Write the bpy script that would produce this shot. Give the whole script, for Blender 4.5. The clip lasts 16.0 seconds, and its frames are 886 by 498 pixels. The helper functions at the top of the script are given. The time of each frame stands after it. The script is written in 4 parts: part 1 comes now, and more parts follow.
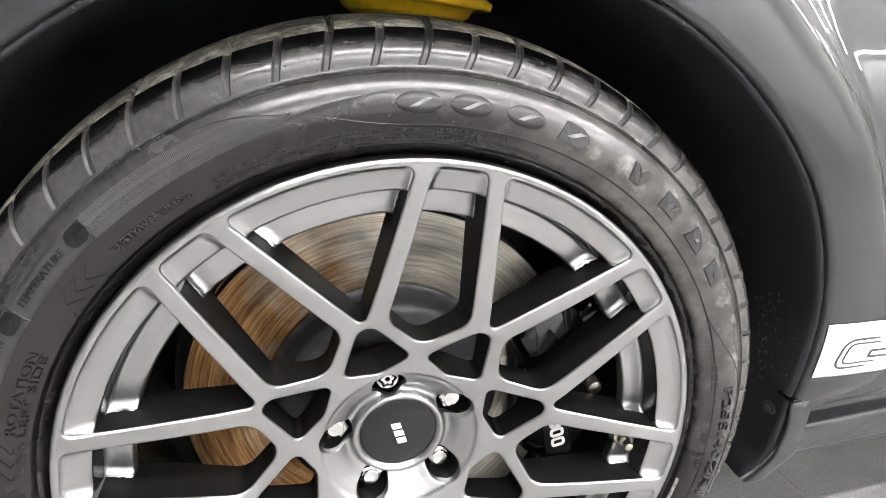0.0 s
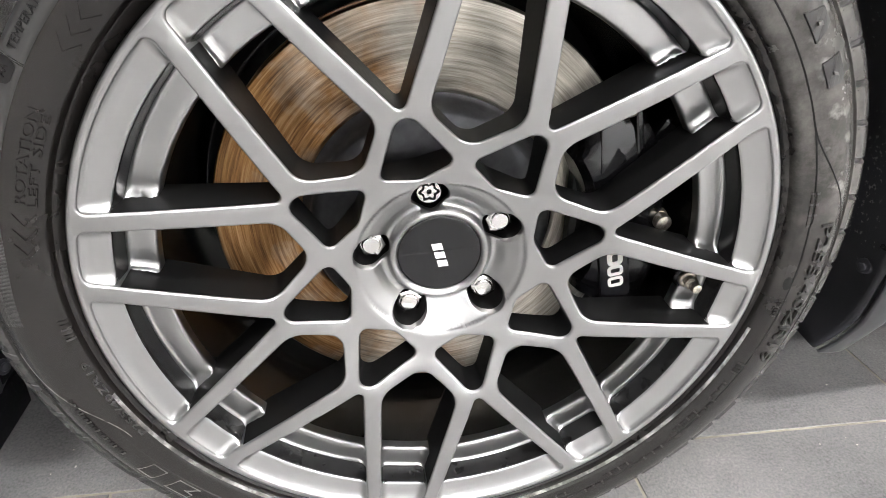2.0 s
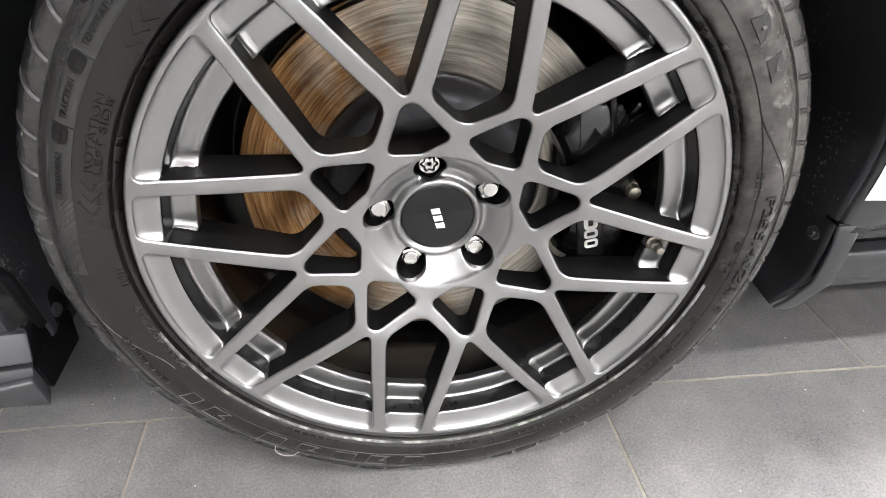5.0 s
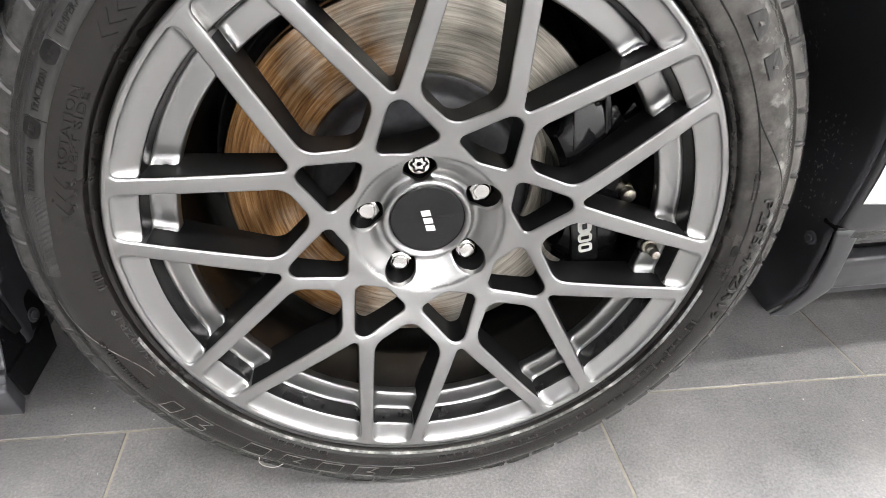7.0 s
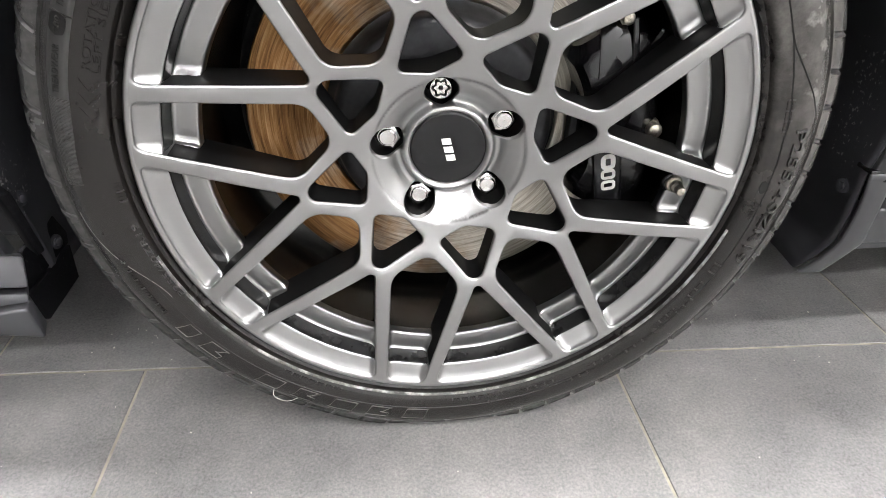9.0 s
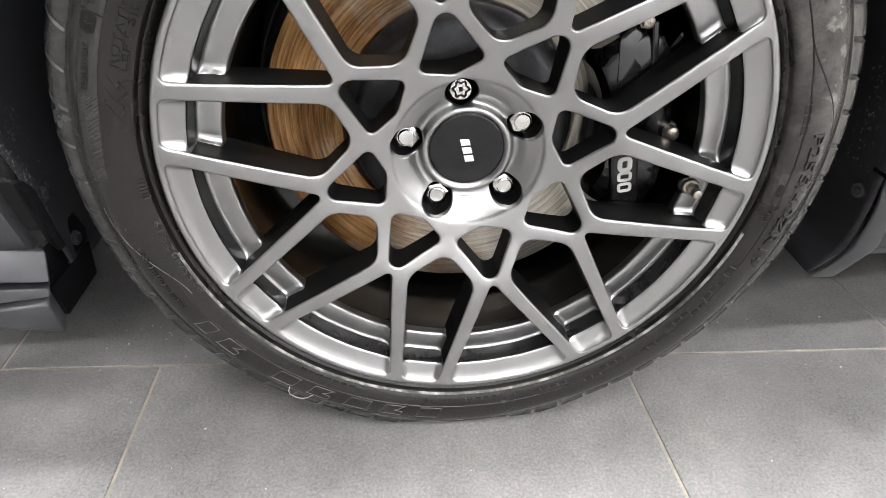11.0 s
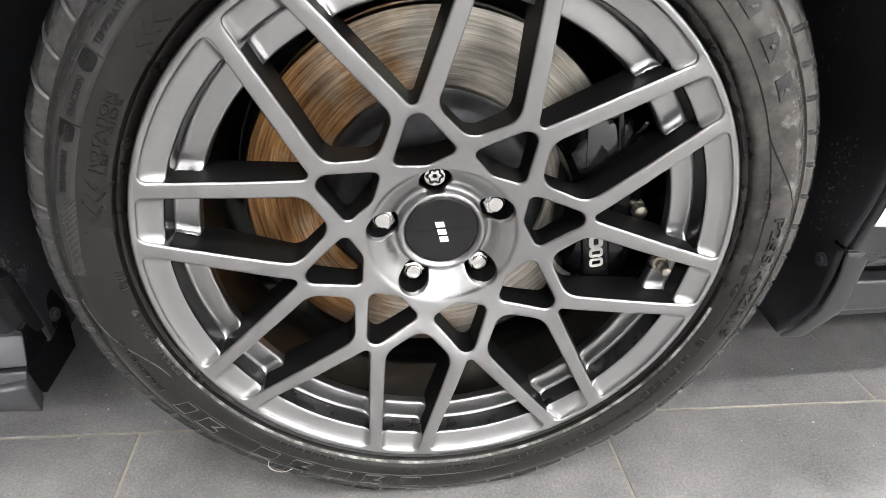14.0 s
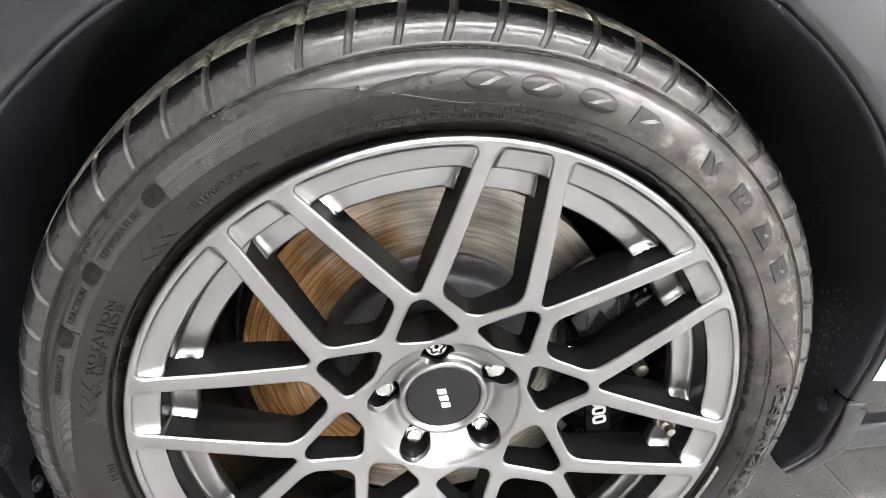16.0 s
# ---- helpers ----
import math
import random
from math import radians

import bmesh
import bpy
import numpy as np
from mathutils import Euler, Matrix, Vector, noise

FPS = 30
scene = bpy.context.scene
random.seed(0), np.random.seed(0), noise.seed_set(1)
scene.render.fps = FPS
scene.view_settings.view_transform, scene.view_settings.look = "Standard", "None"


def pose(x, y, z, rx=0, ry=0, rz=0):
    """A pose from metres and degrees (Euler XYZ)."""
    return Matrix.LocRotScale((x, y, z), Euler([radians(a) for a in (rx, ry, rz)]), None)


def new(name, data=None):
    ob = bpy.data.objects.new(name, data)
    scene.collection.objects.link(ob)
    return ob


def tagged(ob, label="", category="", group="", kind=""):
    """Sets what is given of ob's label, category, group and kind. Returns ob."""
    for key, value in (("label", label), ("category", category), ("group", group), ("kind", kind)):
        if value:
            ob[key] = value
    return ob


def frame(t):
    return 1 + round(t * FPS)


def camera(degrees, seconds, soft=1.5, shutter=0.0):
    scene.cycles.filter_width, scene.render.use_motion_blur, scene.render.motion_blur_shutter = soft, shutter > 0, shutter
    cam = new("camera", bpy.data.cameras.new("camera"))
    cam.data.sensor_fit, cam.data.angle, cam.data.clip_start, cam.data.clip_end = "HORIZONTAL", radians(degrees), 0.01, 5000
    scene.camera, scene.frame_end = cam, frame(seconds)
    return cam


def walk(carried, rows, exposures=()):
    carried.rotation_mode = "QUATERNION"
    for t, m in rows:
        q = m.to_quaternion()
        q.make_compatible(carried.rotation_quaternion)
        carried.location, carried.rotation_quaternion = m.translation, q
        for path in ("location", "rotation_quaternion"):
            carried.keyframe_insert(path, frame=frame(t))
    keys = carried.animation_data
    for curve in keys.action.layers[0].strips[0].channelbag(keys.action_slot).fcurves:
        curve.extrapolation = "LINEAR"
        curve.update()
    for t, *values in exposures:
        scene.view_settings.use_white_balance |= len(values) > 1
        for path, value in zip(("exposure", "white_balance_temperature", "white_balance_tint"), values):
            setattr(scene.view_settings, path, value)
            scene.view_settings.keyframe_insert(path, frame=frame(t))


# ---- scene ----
# camera: seconds, eye, yaw, pitch and lean (to its right) in degrees
cam = camera(74.6, 16.0, 0.4)
PATH = [
    (0, -0.0583, -0.4042, 0.6759, -13.35, -21.25, 1.15),
    (0.5, -0.0545, -0.3863, 0.6518, -10.04, -24.20, 1.13),
    (1, -0.0515, -0.3777, 0.6297, -8.39, -26.99, 1.24),
    (1.5, -0.0524, -0.3801, 0.6092, -7.44, -29.07, 1.25),
    (2, -0.0479, -0.3838, 0.5793, -6.95, -30.73, 1.28),
    (2.5, -0.0454, -0.3884, 0.5519, -6.94, -32.67, 1.12),
    (3, -0.0455, -0.4093, 0.5395, -6.55, -34.23, 1.10),
    (3.5, -0.0462, -0.4546, 0.5792, -6.09, -34.90, 0.96),
    (4, -0.0484, -0.4671, 0.6041, -6.18, -35.09, 0.88),
    (4.5, -0.0534, -0.4521, 0.6252, -6.53, -35.24, 0.68),
    (7, -0.0482, -0.4362, 0.6090, -7.61, -33.93, -0.09),
    (7.5, -0.0514, -0.4519, 0.5858, -6.80, -33.96, -0.13),
    (8, -0.0541, -0.4622, 0.5731, -6.13, -34.06, -0.16),
    (8.5, -0.0548, -0.4640, 0.5628, -5.75, -34.20, -0.28),
    (9, -0.0513, -0.4659, 0.5535, -5.36, -34.28, -0.33),
    (9.5, -0.0605, -0.4705, 0.5549, -5.10, -34.20, -0.40),
    (12, -0.0651, -0.4663, 0.5535, -4.96, -33.86, -0.81),
    (12.5, -0.0563, -0.4592, 0.5760, -5.01, -33.60, -0.71),
    (13, -0.0500, -0.4538, 0.5913, -5.31, -33.33, -0.80),
    (13.5, -0.0502, -0.4508, 0.5981, -5.86, -33.05, -0.84),
    (14, -0.0524, -0.4477, 0.6104, -6.39, -32.32, -0.93),
    (14.5, -0.0485, -0.4431, 0.6283, -6.93, -31.16, -0.94),
    (15, -0.0446, -0.4395, 0.6594, -7.42, -29.39, -0.94),
    (15.5, -0.0567, -0.4179, 0.6755, -7.87, -27.68, -0.93),
    (16, -0.0629, -0.3972, 0.6942, -8.01, -26.03, -0.71),
]


def heading(x, y, z, yaw, pitch, lean):
    return pose(x, y, z, 90 + pitch, 0, yaw) @ pose(0, 0, 0, 0, 0, -lean)


walk(cam, [(t, heading(*row)) for t, *row in PATH], [(0.0, 0.16), (2.0, 0.04), (3.0, -0.10), (3.5, -0.25), (4.5, -0.25), (7.5, -0.10), (9.0, -0.31), (13.0, -0.36), (14.5, -0.15), (16.0, 0.28)])

# ---- light: a closed showroom lit by long ceiling fixtures ----
world = bpy.data.worlds.new("world")
scene.world = world
world.use_nodes = True
world.node_tree.nodes["Background"].inputs["Color"].default_value = (0.9, 0.95, 1.0, 1)
world.node_tree.nodes["Background"].inputs["Strength"].default_value = 0.02
scene.view_settings.exposure = 0.0
LAMP = 110.0  # radiance of the fixtures' diffusers

HUB = 0.3250  # height of the wheel's axle over the floor
PAIR = 123.9  # first pair of spokes, degrees
NUTS = 96.95  # first wheel nut, degrees


# ---- materials ----
def material(name, base, rough=0.5, metal=0.0, coat=0.0, spec=0.5):
    m = bpy.data.materials.new(name)
    m.use_nodes = True
    b = m.node_tree.nodes["Principled BSDF"]
    b.inputs["Base Color"].default_value = (*base, 1)
    b.inputs["Roughness"].default_value = rough
    b.inputs["Metallic"].default_value = metal
    b.inputs["Coat Weight"].default_value = coat
    b.inputs["Coat Roughness"].default_value = 0.04
    b.inputs["Specular IOR Level"].default_value = spec
    return m


def node(m, kind, **values):
    n = m.node_tree.nodes.new(kind)
    for key, value in values.items():
        if key in n.inputs:
            n.inputs[key].default_value = value
    return n


def link(m, a, out, b, into):
    m.node_tree.links.new(a.outputs[out], b.inputs[into])


def shader(m):
    return m.node_tree.nodes["Principled BSDF"]


def coords(m):
    return m.node_tree.nodes.new("ShaderNodeTexCoord")


def noise_node(m, scale, detail=4.0, rough=0.6, source=None):
    n = node(m, "ShaderNodeTexNoise", Scale=scale, Detail=detail, Roughness=rough)
    if source is None:
        link(m, coords(m), "Object", n, "Vector")
    else:
        m.node_tree.links.new(source, n.inputs["Vector"])
    return n


def ramp(m, src, out, stops):
    r = m.node_tree.nodes.new("ShaderNodeValToRGB")
    e = r.color_ramp.elements
    while len(e) < len(stops):
        e.new(0.5)
    for i, (p, c) in enumerate(stops):
        e[i].position, e[i].color = p, (*c, 1) if len(c) == 3 else c
    link(m, src, out, r, "Fac")
    return r


def grey(v):
    return (v, v, v)


def vary(m, stops, scale, detail=4.0, rough=0.6):
    """Base colour from a noise between the stops."""
    n = noise_node(m, scale, detail, rough)
    r = ramp(m, n, "Fac", stops)
    link(m, r, "Color", shader(m), "Base Color")
    return r


def vary_rough(m, lo, hi, scale, detail=3.0):
    n = noise_node(m, scale, detail)
    r = ramp(m, n, "Fac", [(0.3, grey(lo)), (0.7, grey(hi))])
    link(m, r, "Color", shader(m), "Roughness")


def relief(m, scale, strength, distance=0.001, detail=3.0):
    n = noise_node(m, scale, detail)
    b = node(m, "ShaderNodeBump", Strength=strength, Distance=distance)
    link(m, n, "Fac", b, "Height")
    link(m, b, "Normal", shader(m), "Normal")


alloy = material("satin_gunmetal_alloy", (0.40, 0.40, 0.395), 0.30, 1.0)
vary(alloy, [(0.3, (0.355, 0.356, 0.352)), (0.7, (0.375, 0.376, 0.372))], 14.0)
vary_rough(alloy, 0.285, 0.305, 60.0)
relief(alloy, 1400.0, 0.012, 0.0003)
# near-black for spoke side walls, wheel back and nut pockets
flank_black = material("near_black_spoke_flank", (0.004, 0.004, 0.004), 0.3, 0.0, 0.0, 0.06)
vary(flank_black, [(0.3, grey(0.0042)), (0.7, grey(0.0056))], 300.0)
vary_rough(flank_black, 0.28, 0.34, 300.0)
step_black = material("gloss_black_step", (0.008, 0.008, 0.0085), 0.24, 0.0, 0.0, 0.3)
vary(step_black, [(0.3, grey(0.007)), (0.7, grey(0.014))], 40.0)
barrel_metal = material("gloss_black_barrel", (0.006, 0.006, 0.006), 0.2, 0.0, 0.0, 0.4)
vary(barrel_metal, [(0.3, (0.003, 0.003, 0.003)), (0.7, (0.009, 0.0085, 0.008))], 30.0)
chrome = material("bright_steel", (0.78, 0.77, 0.75), 0.16, 1.0)
vary_rough(chrome, 0.12, 0.26, 300.0)
gloss_black = material("gloss_black", (0.002, 0.002, 0.0025), 0.05, 0.0, 0.0, 0.5)
vary_rough(gloss_black, 0.03, 0.07, 60.0)
caliper_black = material("caliper_enamel_black", (0.004, 0.004, 0.0045), 0.12, 0.0, 0.0, 0.45)
relief(caliper_black, 500.0, 0.05, 0.0006)
vary_rough(caliper_black, 0.09, 0.2, 90.0)
white_print = material("white_print", (0.75, 0.74, 0.70), 0.5)
vary(white_print, [(0.3, (0.70, 0.69, 0.64)), (0.7, (0.80, 0.79, 0.76))], 200.0)
brass = material("dull_brass", (0.5, 0.45, 0.36), 0.3, 1.0)
vary(brass, [(0.35, (0.32, 0.28, 0.22)), (0.7, (0.66, 0.62, 0.55))], 400.0)
iron = material("dark_cast_iron", (0.05, 0.051, 0.054), 0.45, 0.7)
vary(iron, [(0.3, (0.032, 0.033, 0.036)), (0.7, (0.07, 0.07, 0.073))], 60.0)
rubber = material("dressed_tyre_rubber", (0.03, 0.03, 0.03), 0.33, 0.0, 0.0, 0.42)
# tone by radius: dark at the bead, brownish inner wall, grey shoulder, wet black dressing towards the tread
r_xyz = rubber.node_tree.nodes.new("ShaderNodeSeparateXYZ")
link(rubber, coords(rubber), "Object", r_xyz, "Vector")
r_vec = rubber.node_tree.nodes.new("ShaderNodeCombineXYZ")
link(rubber, r_xyz, "X", r_vec, "X")
link(rubber, r_xyz, "Z", r_vec, "Z")
r_len = rubber.node_tree.nodes.new("ShaderNodeVectorMath")
r_len.operation = "LENGTH"
link(rubber, r_vec, "Vector", r_len, 0)
r_wave = noise_node(rubber, 45.0, 6.0, 0.68)
r_off = rubber.node_tree.nodes.new("ShaderNodeMath")
r_off.operation = "MULTIPLY_ADD"
r_off.inputs[1].default_value = 0.020
link(rubber, r_wave, "Fac", r_off, 0)
link(rubber, r_len, "Value", r_off, 2)
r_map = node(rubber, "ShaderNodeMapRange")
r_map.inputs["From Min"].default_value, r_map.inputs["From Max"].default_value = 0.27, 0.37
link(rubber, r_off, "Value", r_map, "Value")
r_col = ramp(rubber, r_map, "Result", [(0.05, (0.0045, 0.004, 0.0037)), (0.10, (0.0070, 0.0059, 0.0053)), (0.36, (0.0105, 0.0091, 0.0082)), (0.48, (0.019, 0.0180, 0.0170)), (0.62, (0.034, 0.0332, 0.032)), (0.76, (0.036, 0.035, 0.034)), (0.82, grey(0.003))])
r_spot = noise_node(rubber, 160.0, 4.0, 0.7)
r_mul = ramp(rubber, r_spot, "Fac", [(0.3, grey(0.62)), (0.7, grey(1.3))])
r_mix = rubber.node_tree.nodes.new("ShaderNodeVectorMath")
r_mix.operation = "MULTIPLY"
link(rubber, r_col, "Color", r_mix, 0)
link(rubber, r_mul, "Color", r_mix, 1)
# whitish dressing residue among the lettering; its even base paints the upper-right sheen
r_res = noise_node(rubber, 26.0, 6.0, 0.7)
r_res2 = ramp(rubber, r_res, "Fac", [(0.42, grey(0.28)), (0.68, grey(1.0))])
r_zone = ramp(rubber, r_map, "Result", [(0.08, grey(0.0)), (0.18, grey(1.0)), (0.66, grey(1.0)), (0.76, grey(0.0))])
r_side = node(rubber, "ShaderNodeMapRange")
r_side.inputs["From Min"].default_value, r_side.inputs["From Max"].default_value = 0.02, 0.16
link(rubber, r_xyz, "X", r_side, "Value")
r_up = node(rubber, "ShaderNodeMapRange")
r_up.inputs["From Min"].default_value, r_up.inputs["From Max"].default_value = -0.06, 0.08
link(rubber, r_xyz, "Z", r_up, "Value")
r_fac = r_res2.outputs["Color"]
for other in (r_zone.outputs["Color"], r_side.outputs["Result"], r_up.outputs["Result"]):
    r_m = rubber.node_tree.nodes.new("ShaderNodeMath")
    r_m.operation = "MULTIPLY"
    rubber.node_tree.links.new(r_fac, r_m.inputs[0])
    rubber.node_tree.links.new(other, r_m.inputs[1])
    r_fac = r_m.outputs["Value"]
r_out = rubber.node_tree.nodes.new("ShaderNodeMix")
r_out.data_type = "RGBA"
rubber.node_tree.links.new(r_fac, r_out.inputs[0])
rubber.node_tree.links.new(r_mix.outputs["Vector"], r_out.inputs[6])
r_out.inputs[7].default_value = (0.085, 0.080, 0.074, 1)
# chalky scuffs rubbed between the letters
r_chalk = noise_node(rubber, 55.0, 4.0, 0.55)
r_chalk2 = ramp(rubber, r_chalk, "Fac", [(0.53, grey(0.0)), (0.74, grey(0.8))])
r_belt = ramp(rubber, r_map, "Result", [(0.30, grey(0.0)), (0.36, grey(1.0)), (0.46, grey(1.0)), (0.54, grey(0.0))])
r_fac = r_chalk2.outputs["Color"]
for other in (r_belt.outputs["Color"], r_side.outputs["Result"], r_up.outputs["Result"]):
    r_m = rubber.node_tree.nodes.new("ShaderNodeMath")
    r_m.operation = "MULTIPLY"
    rubber.node_tree.links.new(r_fac, r_m.inputs[0])
    rubber.node_tree.links.new(other, r_m.inputs[1])
    r_fac = r_m.outputs["Value"]
r_last = rubber.node_tree.nodes.new("ShaderNodeMix")
r_last.data_type = "RGBA"
rubber.node_tree.links.new(r_fac, r_last.inputs[0])
rubber.node_tree.links.new(r_out.outputs[2], r_last.inputs[6])
r_last.inputs[7].default_value = (0.27, 0.262, 0.25, 1)
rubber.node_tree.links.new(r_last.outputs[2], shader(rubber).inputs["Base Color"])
vary_rough(rubber, 0.21, 0.29, 22.0, 5.0)
relief(rubber, 900.0, 0.06, 0.0006)
rubber_dark = material("moulded_black_rubber", (0.006, 0.0058, 0.0056), 0.5, 0.0, 0.0, 0.22)
vary_rough(rubber_dark, 0.45, 0.58, 150.0)
# pale tone for scuffed insets and for edges that catch light
rubber_pale = material("scuffed_and_edge_lit_rubber", (0.085, 0.080, 0.074), 0.5)
vary(rubber_pale, [(0.35, (0.020, 0.019, 0.018)), (0.65, (0.115, 0.110, 0.102))], 60.0)
scuffed_rubber = material("scuffed_rubber_edge", (0.12, 0.115, 0.11), 0.5)
vary(scuffed_rubber, [(0.40, (0.014, 0.0135, 0.013)), (0.52, (0.085, 0.081, 0.077)), (0.64, (0.30, 0.29, 0.28))], 45.0, 5.0, 0.7)
lettering_pale = material("rubbed_bright_lettering", (0.25, 0.24, 0.23), 0.35)
vary(lettering_pale, [(0.3, (0.07, 0.068, 0.064)), (0.7, (0.26, 0.25, 0.235))], 150.0)
lettering_face = material("worn_dark_lettering", (0.022, 0.0213, 0.0205), 0.4, 0.0, 0.0, 0.35)
vary(lettering_face, [(0.3, (0.015, 0.0145, 0.014)), (0.7, (0.028, 0.027, 0.026))], 90.0, 5.0, 0.7)
rubber_rib = material("ribbed_grey_rubber", (0.05, 0.049, 0.047), 0.5, 0.0, 0.0, 0.3)
vary(rubber_rib, [(0.3, (0.021, 0.0206, 0.020)), (0.7, (0.032, 0.0314, 0.0305))], 60.0)
tread_rubber = material("dusty_tread_rubber", (0.03, 0.03, 0.03), 0.55)
paint = material("dark_grey_metallic_paint", (0.014, 0.0145, 0.016), 0.5, 0.2, 1.0, 0.1)
vary(paint, [(0.35, (0.014, 0.0145, 0.016)), (0.65, (0.022, 0.0225, 0.024))], 2500.0, 1.0)
shader(paint).inputs["Coat Roughness"].default_value = 0.015
plastic = material("black_textured_plastic", (0.012, 0.012, 0.013), 0.5, 0.0, 0.0, 0.3)
dirt = noise_node(plastic, 260.0, 2.0, 0.5)
patch = noise_node(plastic, 9.0, 3.0)
both = plastic.node_tree.nodes.new("ShaderNodeMath")
both.operation = "MULTIPLY"
link(plastic, dirt, "Fac", both, 0)
link(plastic, patch, "Fac", both, 1)
spots = ramp(plastic, both, "Value", [(0.36, (0.022, 0.0225, 0.026)), (0.40, (0.026, 0.0265, 0.030)), (0.46, (0.16, 0.155, 0.15))])
link(plastic, spots, "Color", shader(plastic), "Base Color")
relief(plastic, 700.0, 0.25, 0.0008)
flap_black = material("smooth_black_plastic", (0.004, 0.004, 0.0045), 0.6, 0.0, 0.0, 0.06)
vary(flap_black, [(0.55, (0.003, 0.003, 0.0036)), (0.74, (0.008, 0.008, 0.0085)), (0.78, (0.09, 0.088, 0.085))], 190.0, 2.0)
skirt_grey = material("satin_grey_plastic", (0.03, 0.031, 0.033), 0.4, 0.1)
vary(skirt_grey, [(0.3, (0.032, 0.033, 0.0355)), (0.7, (0.046, 0.047, 0.050))], 25.0, 6.0)
vary_rough(skirt_grey, 0.28, 0.40, 50.0)
bumper_grey = material("satin_grey_bumper", (0.03, 0.031, 0.034), 0.42, 0.1)
vary(bumper_grey, [(0.3, (0.038, 0.039, 0.043)), (0.7, (0.050, 0.051, 0.055))], 25.0, 6.0)
vary_rough(bumper_grey, 0.36, 0.48, 50.0)
stripe_white = material("white_vinyl", (0.82, 0.82, 0.82), 0.25, 0.0, 0.4)
vary(stripe_white, [(0.3, (0.79, 0.79, 0.79)), (0.7, (0.84, 0.84, 0.84))], 3.0)
yellow = material("yellow_spring_paint", (0.72, 0.44, 0.015), 0.4)
vary(yellow, [(0.3, (0.60, 0.35, 0.01)), (0.7, (0.78, 0.49, 0.02))], 40.0)
grey_rubber = material("grey_bump_rubber", (0.16, 0.16, 0.16), 0.6)
vary(grey_rubber, [(0.3, grey(0.13)), (0.7, grey(0.19))], 60.0)

tile_stone = material("grey_stone_tile", (0.26, 0.26, 0.255), 0.45)
t_geo = tile_stone.node_tree.nodes.new("ShaderNodeNewGeometry")
t_big = noise_node(tile_stone, 5.0, 9.0, 0.75, t_geo.outputs["Position"])
t_fine = noise_node(tile_stone, 300.0, 5.0, 0.85, t_geo.outputs["Position"])
t_sum = tile_stone.node_tree.nodes.new("ShaderNodeMath")
t_sum.operation = "MULTIPLY_ADD"
link(tile_stone, t_fine, "Fac", t_sum, 0)
t_sum.inputs[1].default_value = 0.90
t_info = tile_stone.node_tree.nodes.new("ShaderNodeObjectInfo")
t_mix = tile_stone.node_tree.nodes.new("ShaderNodeMath")
t_mix.operation = "MULTIPLY_ADD"
link(tile_stone, t_info, "Random", t_mix, 0)
t_mix.inputs[1].default_value = 0.05
t_half = tile_stone.node_tree.nodes.new("ShaderNodeMath")
t_half.operation = "MULTIPLY"
t_half.inputs[1].default_value = 0.62
link(tile_stone, t_big, "Fac", t_half, 0)
link(tile_stone, t_half, "Value", t_mix, 2)
link(tile_stone, t_mix, "Value", t_sum, 2)
t_col = ramp(tile_stone, t_sum, "Value", [(0.63, (0.068, 0.0675, 0.066)), (0.73, (0.117, 0.1165, 0.1145)), (0.83, (0.154, 0.151, 0.1465)), (0.97, (0.230, 0.223, 0.215))])
link(tile_stone, t_col, "Color", shader(tile_stone), "Base Color")
vary_rough(tile_stone, 0.30, 0.44, 9.0)
relief(tile_stone, 350.0, 0.12, 0.0008)
grout = material("beige_grout", (0.46, 0.42, 0.33), 0.85)
vary(grout, [(0.3, (0.15, 0.140, 0.112)), (0.7, (0.30, 0.278, 0.218))], 22.0)
wall_paint = material("white_wall_paint", (0.55, 0.56, 0.56), 0.6)
vary(wall_paint, [(0.3, (0.82, 0.83, 0.83)), (0.7, (0.86, 0.87, 0.87))], 2.0)
dark_wall_paint = material("dark_grey_wall_paint", (0.2, 0.2, 0.2), 0.5)
vary(dark_wall_paint, [(0.3, grey(0.19)), (0.7, grey(0.22))], 3.0)
grey_wall_paint = material("grey_wall_paint", (0.33, 0.34, 0.32), 0.6)
vary(grey_wall_paint, [(0.3, (0.31, 0.32, 0.30)), (0.7, (0.35, 0.36, 0.34))], 2.0)
ceiling_paint = material("white_ceiling_paint", (0.78, 0.78, 0.77), 0.7)
vary(ceiling_paint, [(0.3, grey(0.75)), (0.7, grey(0.80))], 2.0)
diffuser_glow = material("lit_diffuser", (0.9, 0.9, 0.9), 0.5)
shader(diffuser_glow).inputs["Emission Color"].default_value = (1.0, 0.975, 0.985, 1)
shader(diffuser_glow).inputs["Emission Strength"].default_value = LAMP
lamp_body = material("white_lamp_housing", (0.75, 0.75, 0.75), 0.4)

# brake disc: fine turned rings, orange brown in patches, more so to the left
disc_metal = material("turned_brake_disc", (0.5, 0.48, 0.45), 0.34, 1.0)
d_xyz = disc_metal.node_tree.nodes.new("ShaderNodeSeparateXYZ")
link(disc_metal, coords(disc_metal), "Object", d_xyz, "Vector")
d_pow = [disc_metal.node_tree.nodes.new("ShaderNodeMath") for _ in range(4)]
for n, axis in zip(d_pow[:2], "XZ"):
    n.operation = "MULTIPLY"
    link(disc_metal, d_xyz, axis, n, 0)
    link(disc_metal, d_xyz, axis, n, 1)
d_pow[2].operation, d_pow[3].operation = "ADD", "SQRT"
link(disc_metal, d_pow[0], 0, d_pow[2], 0)
link(disc_metal, d_pow[1], 0, d_pow[2], 1)
link(disc_metal, d_pow[2], 0, d_pow[3], 0)
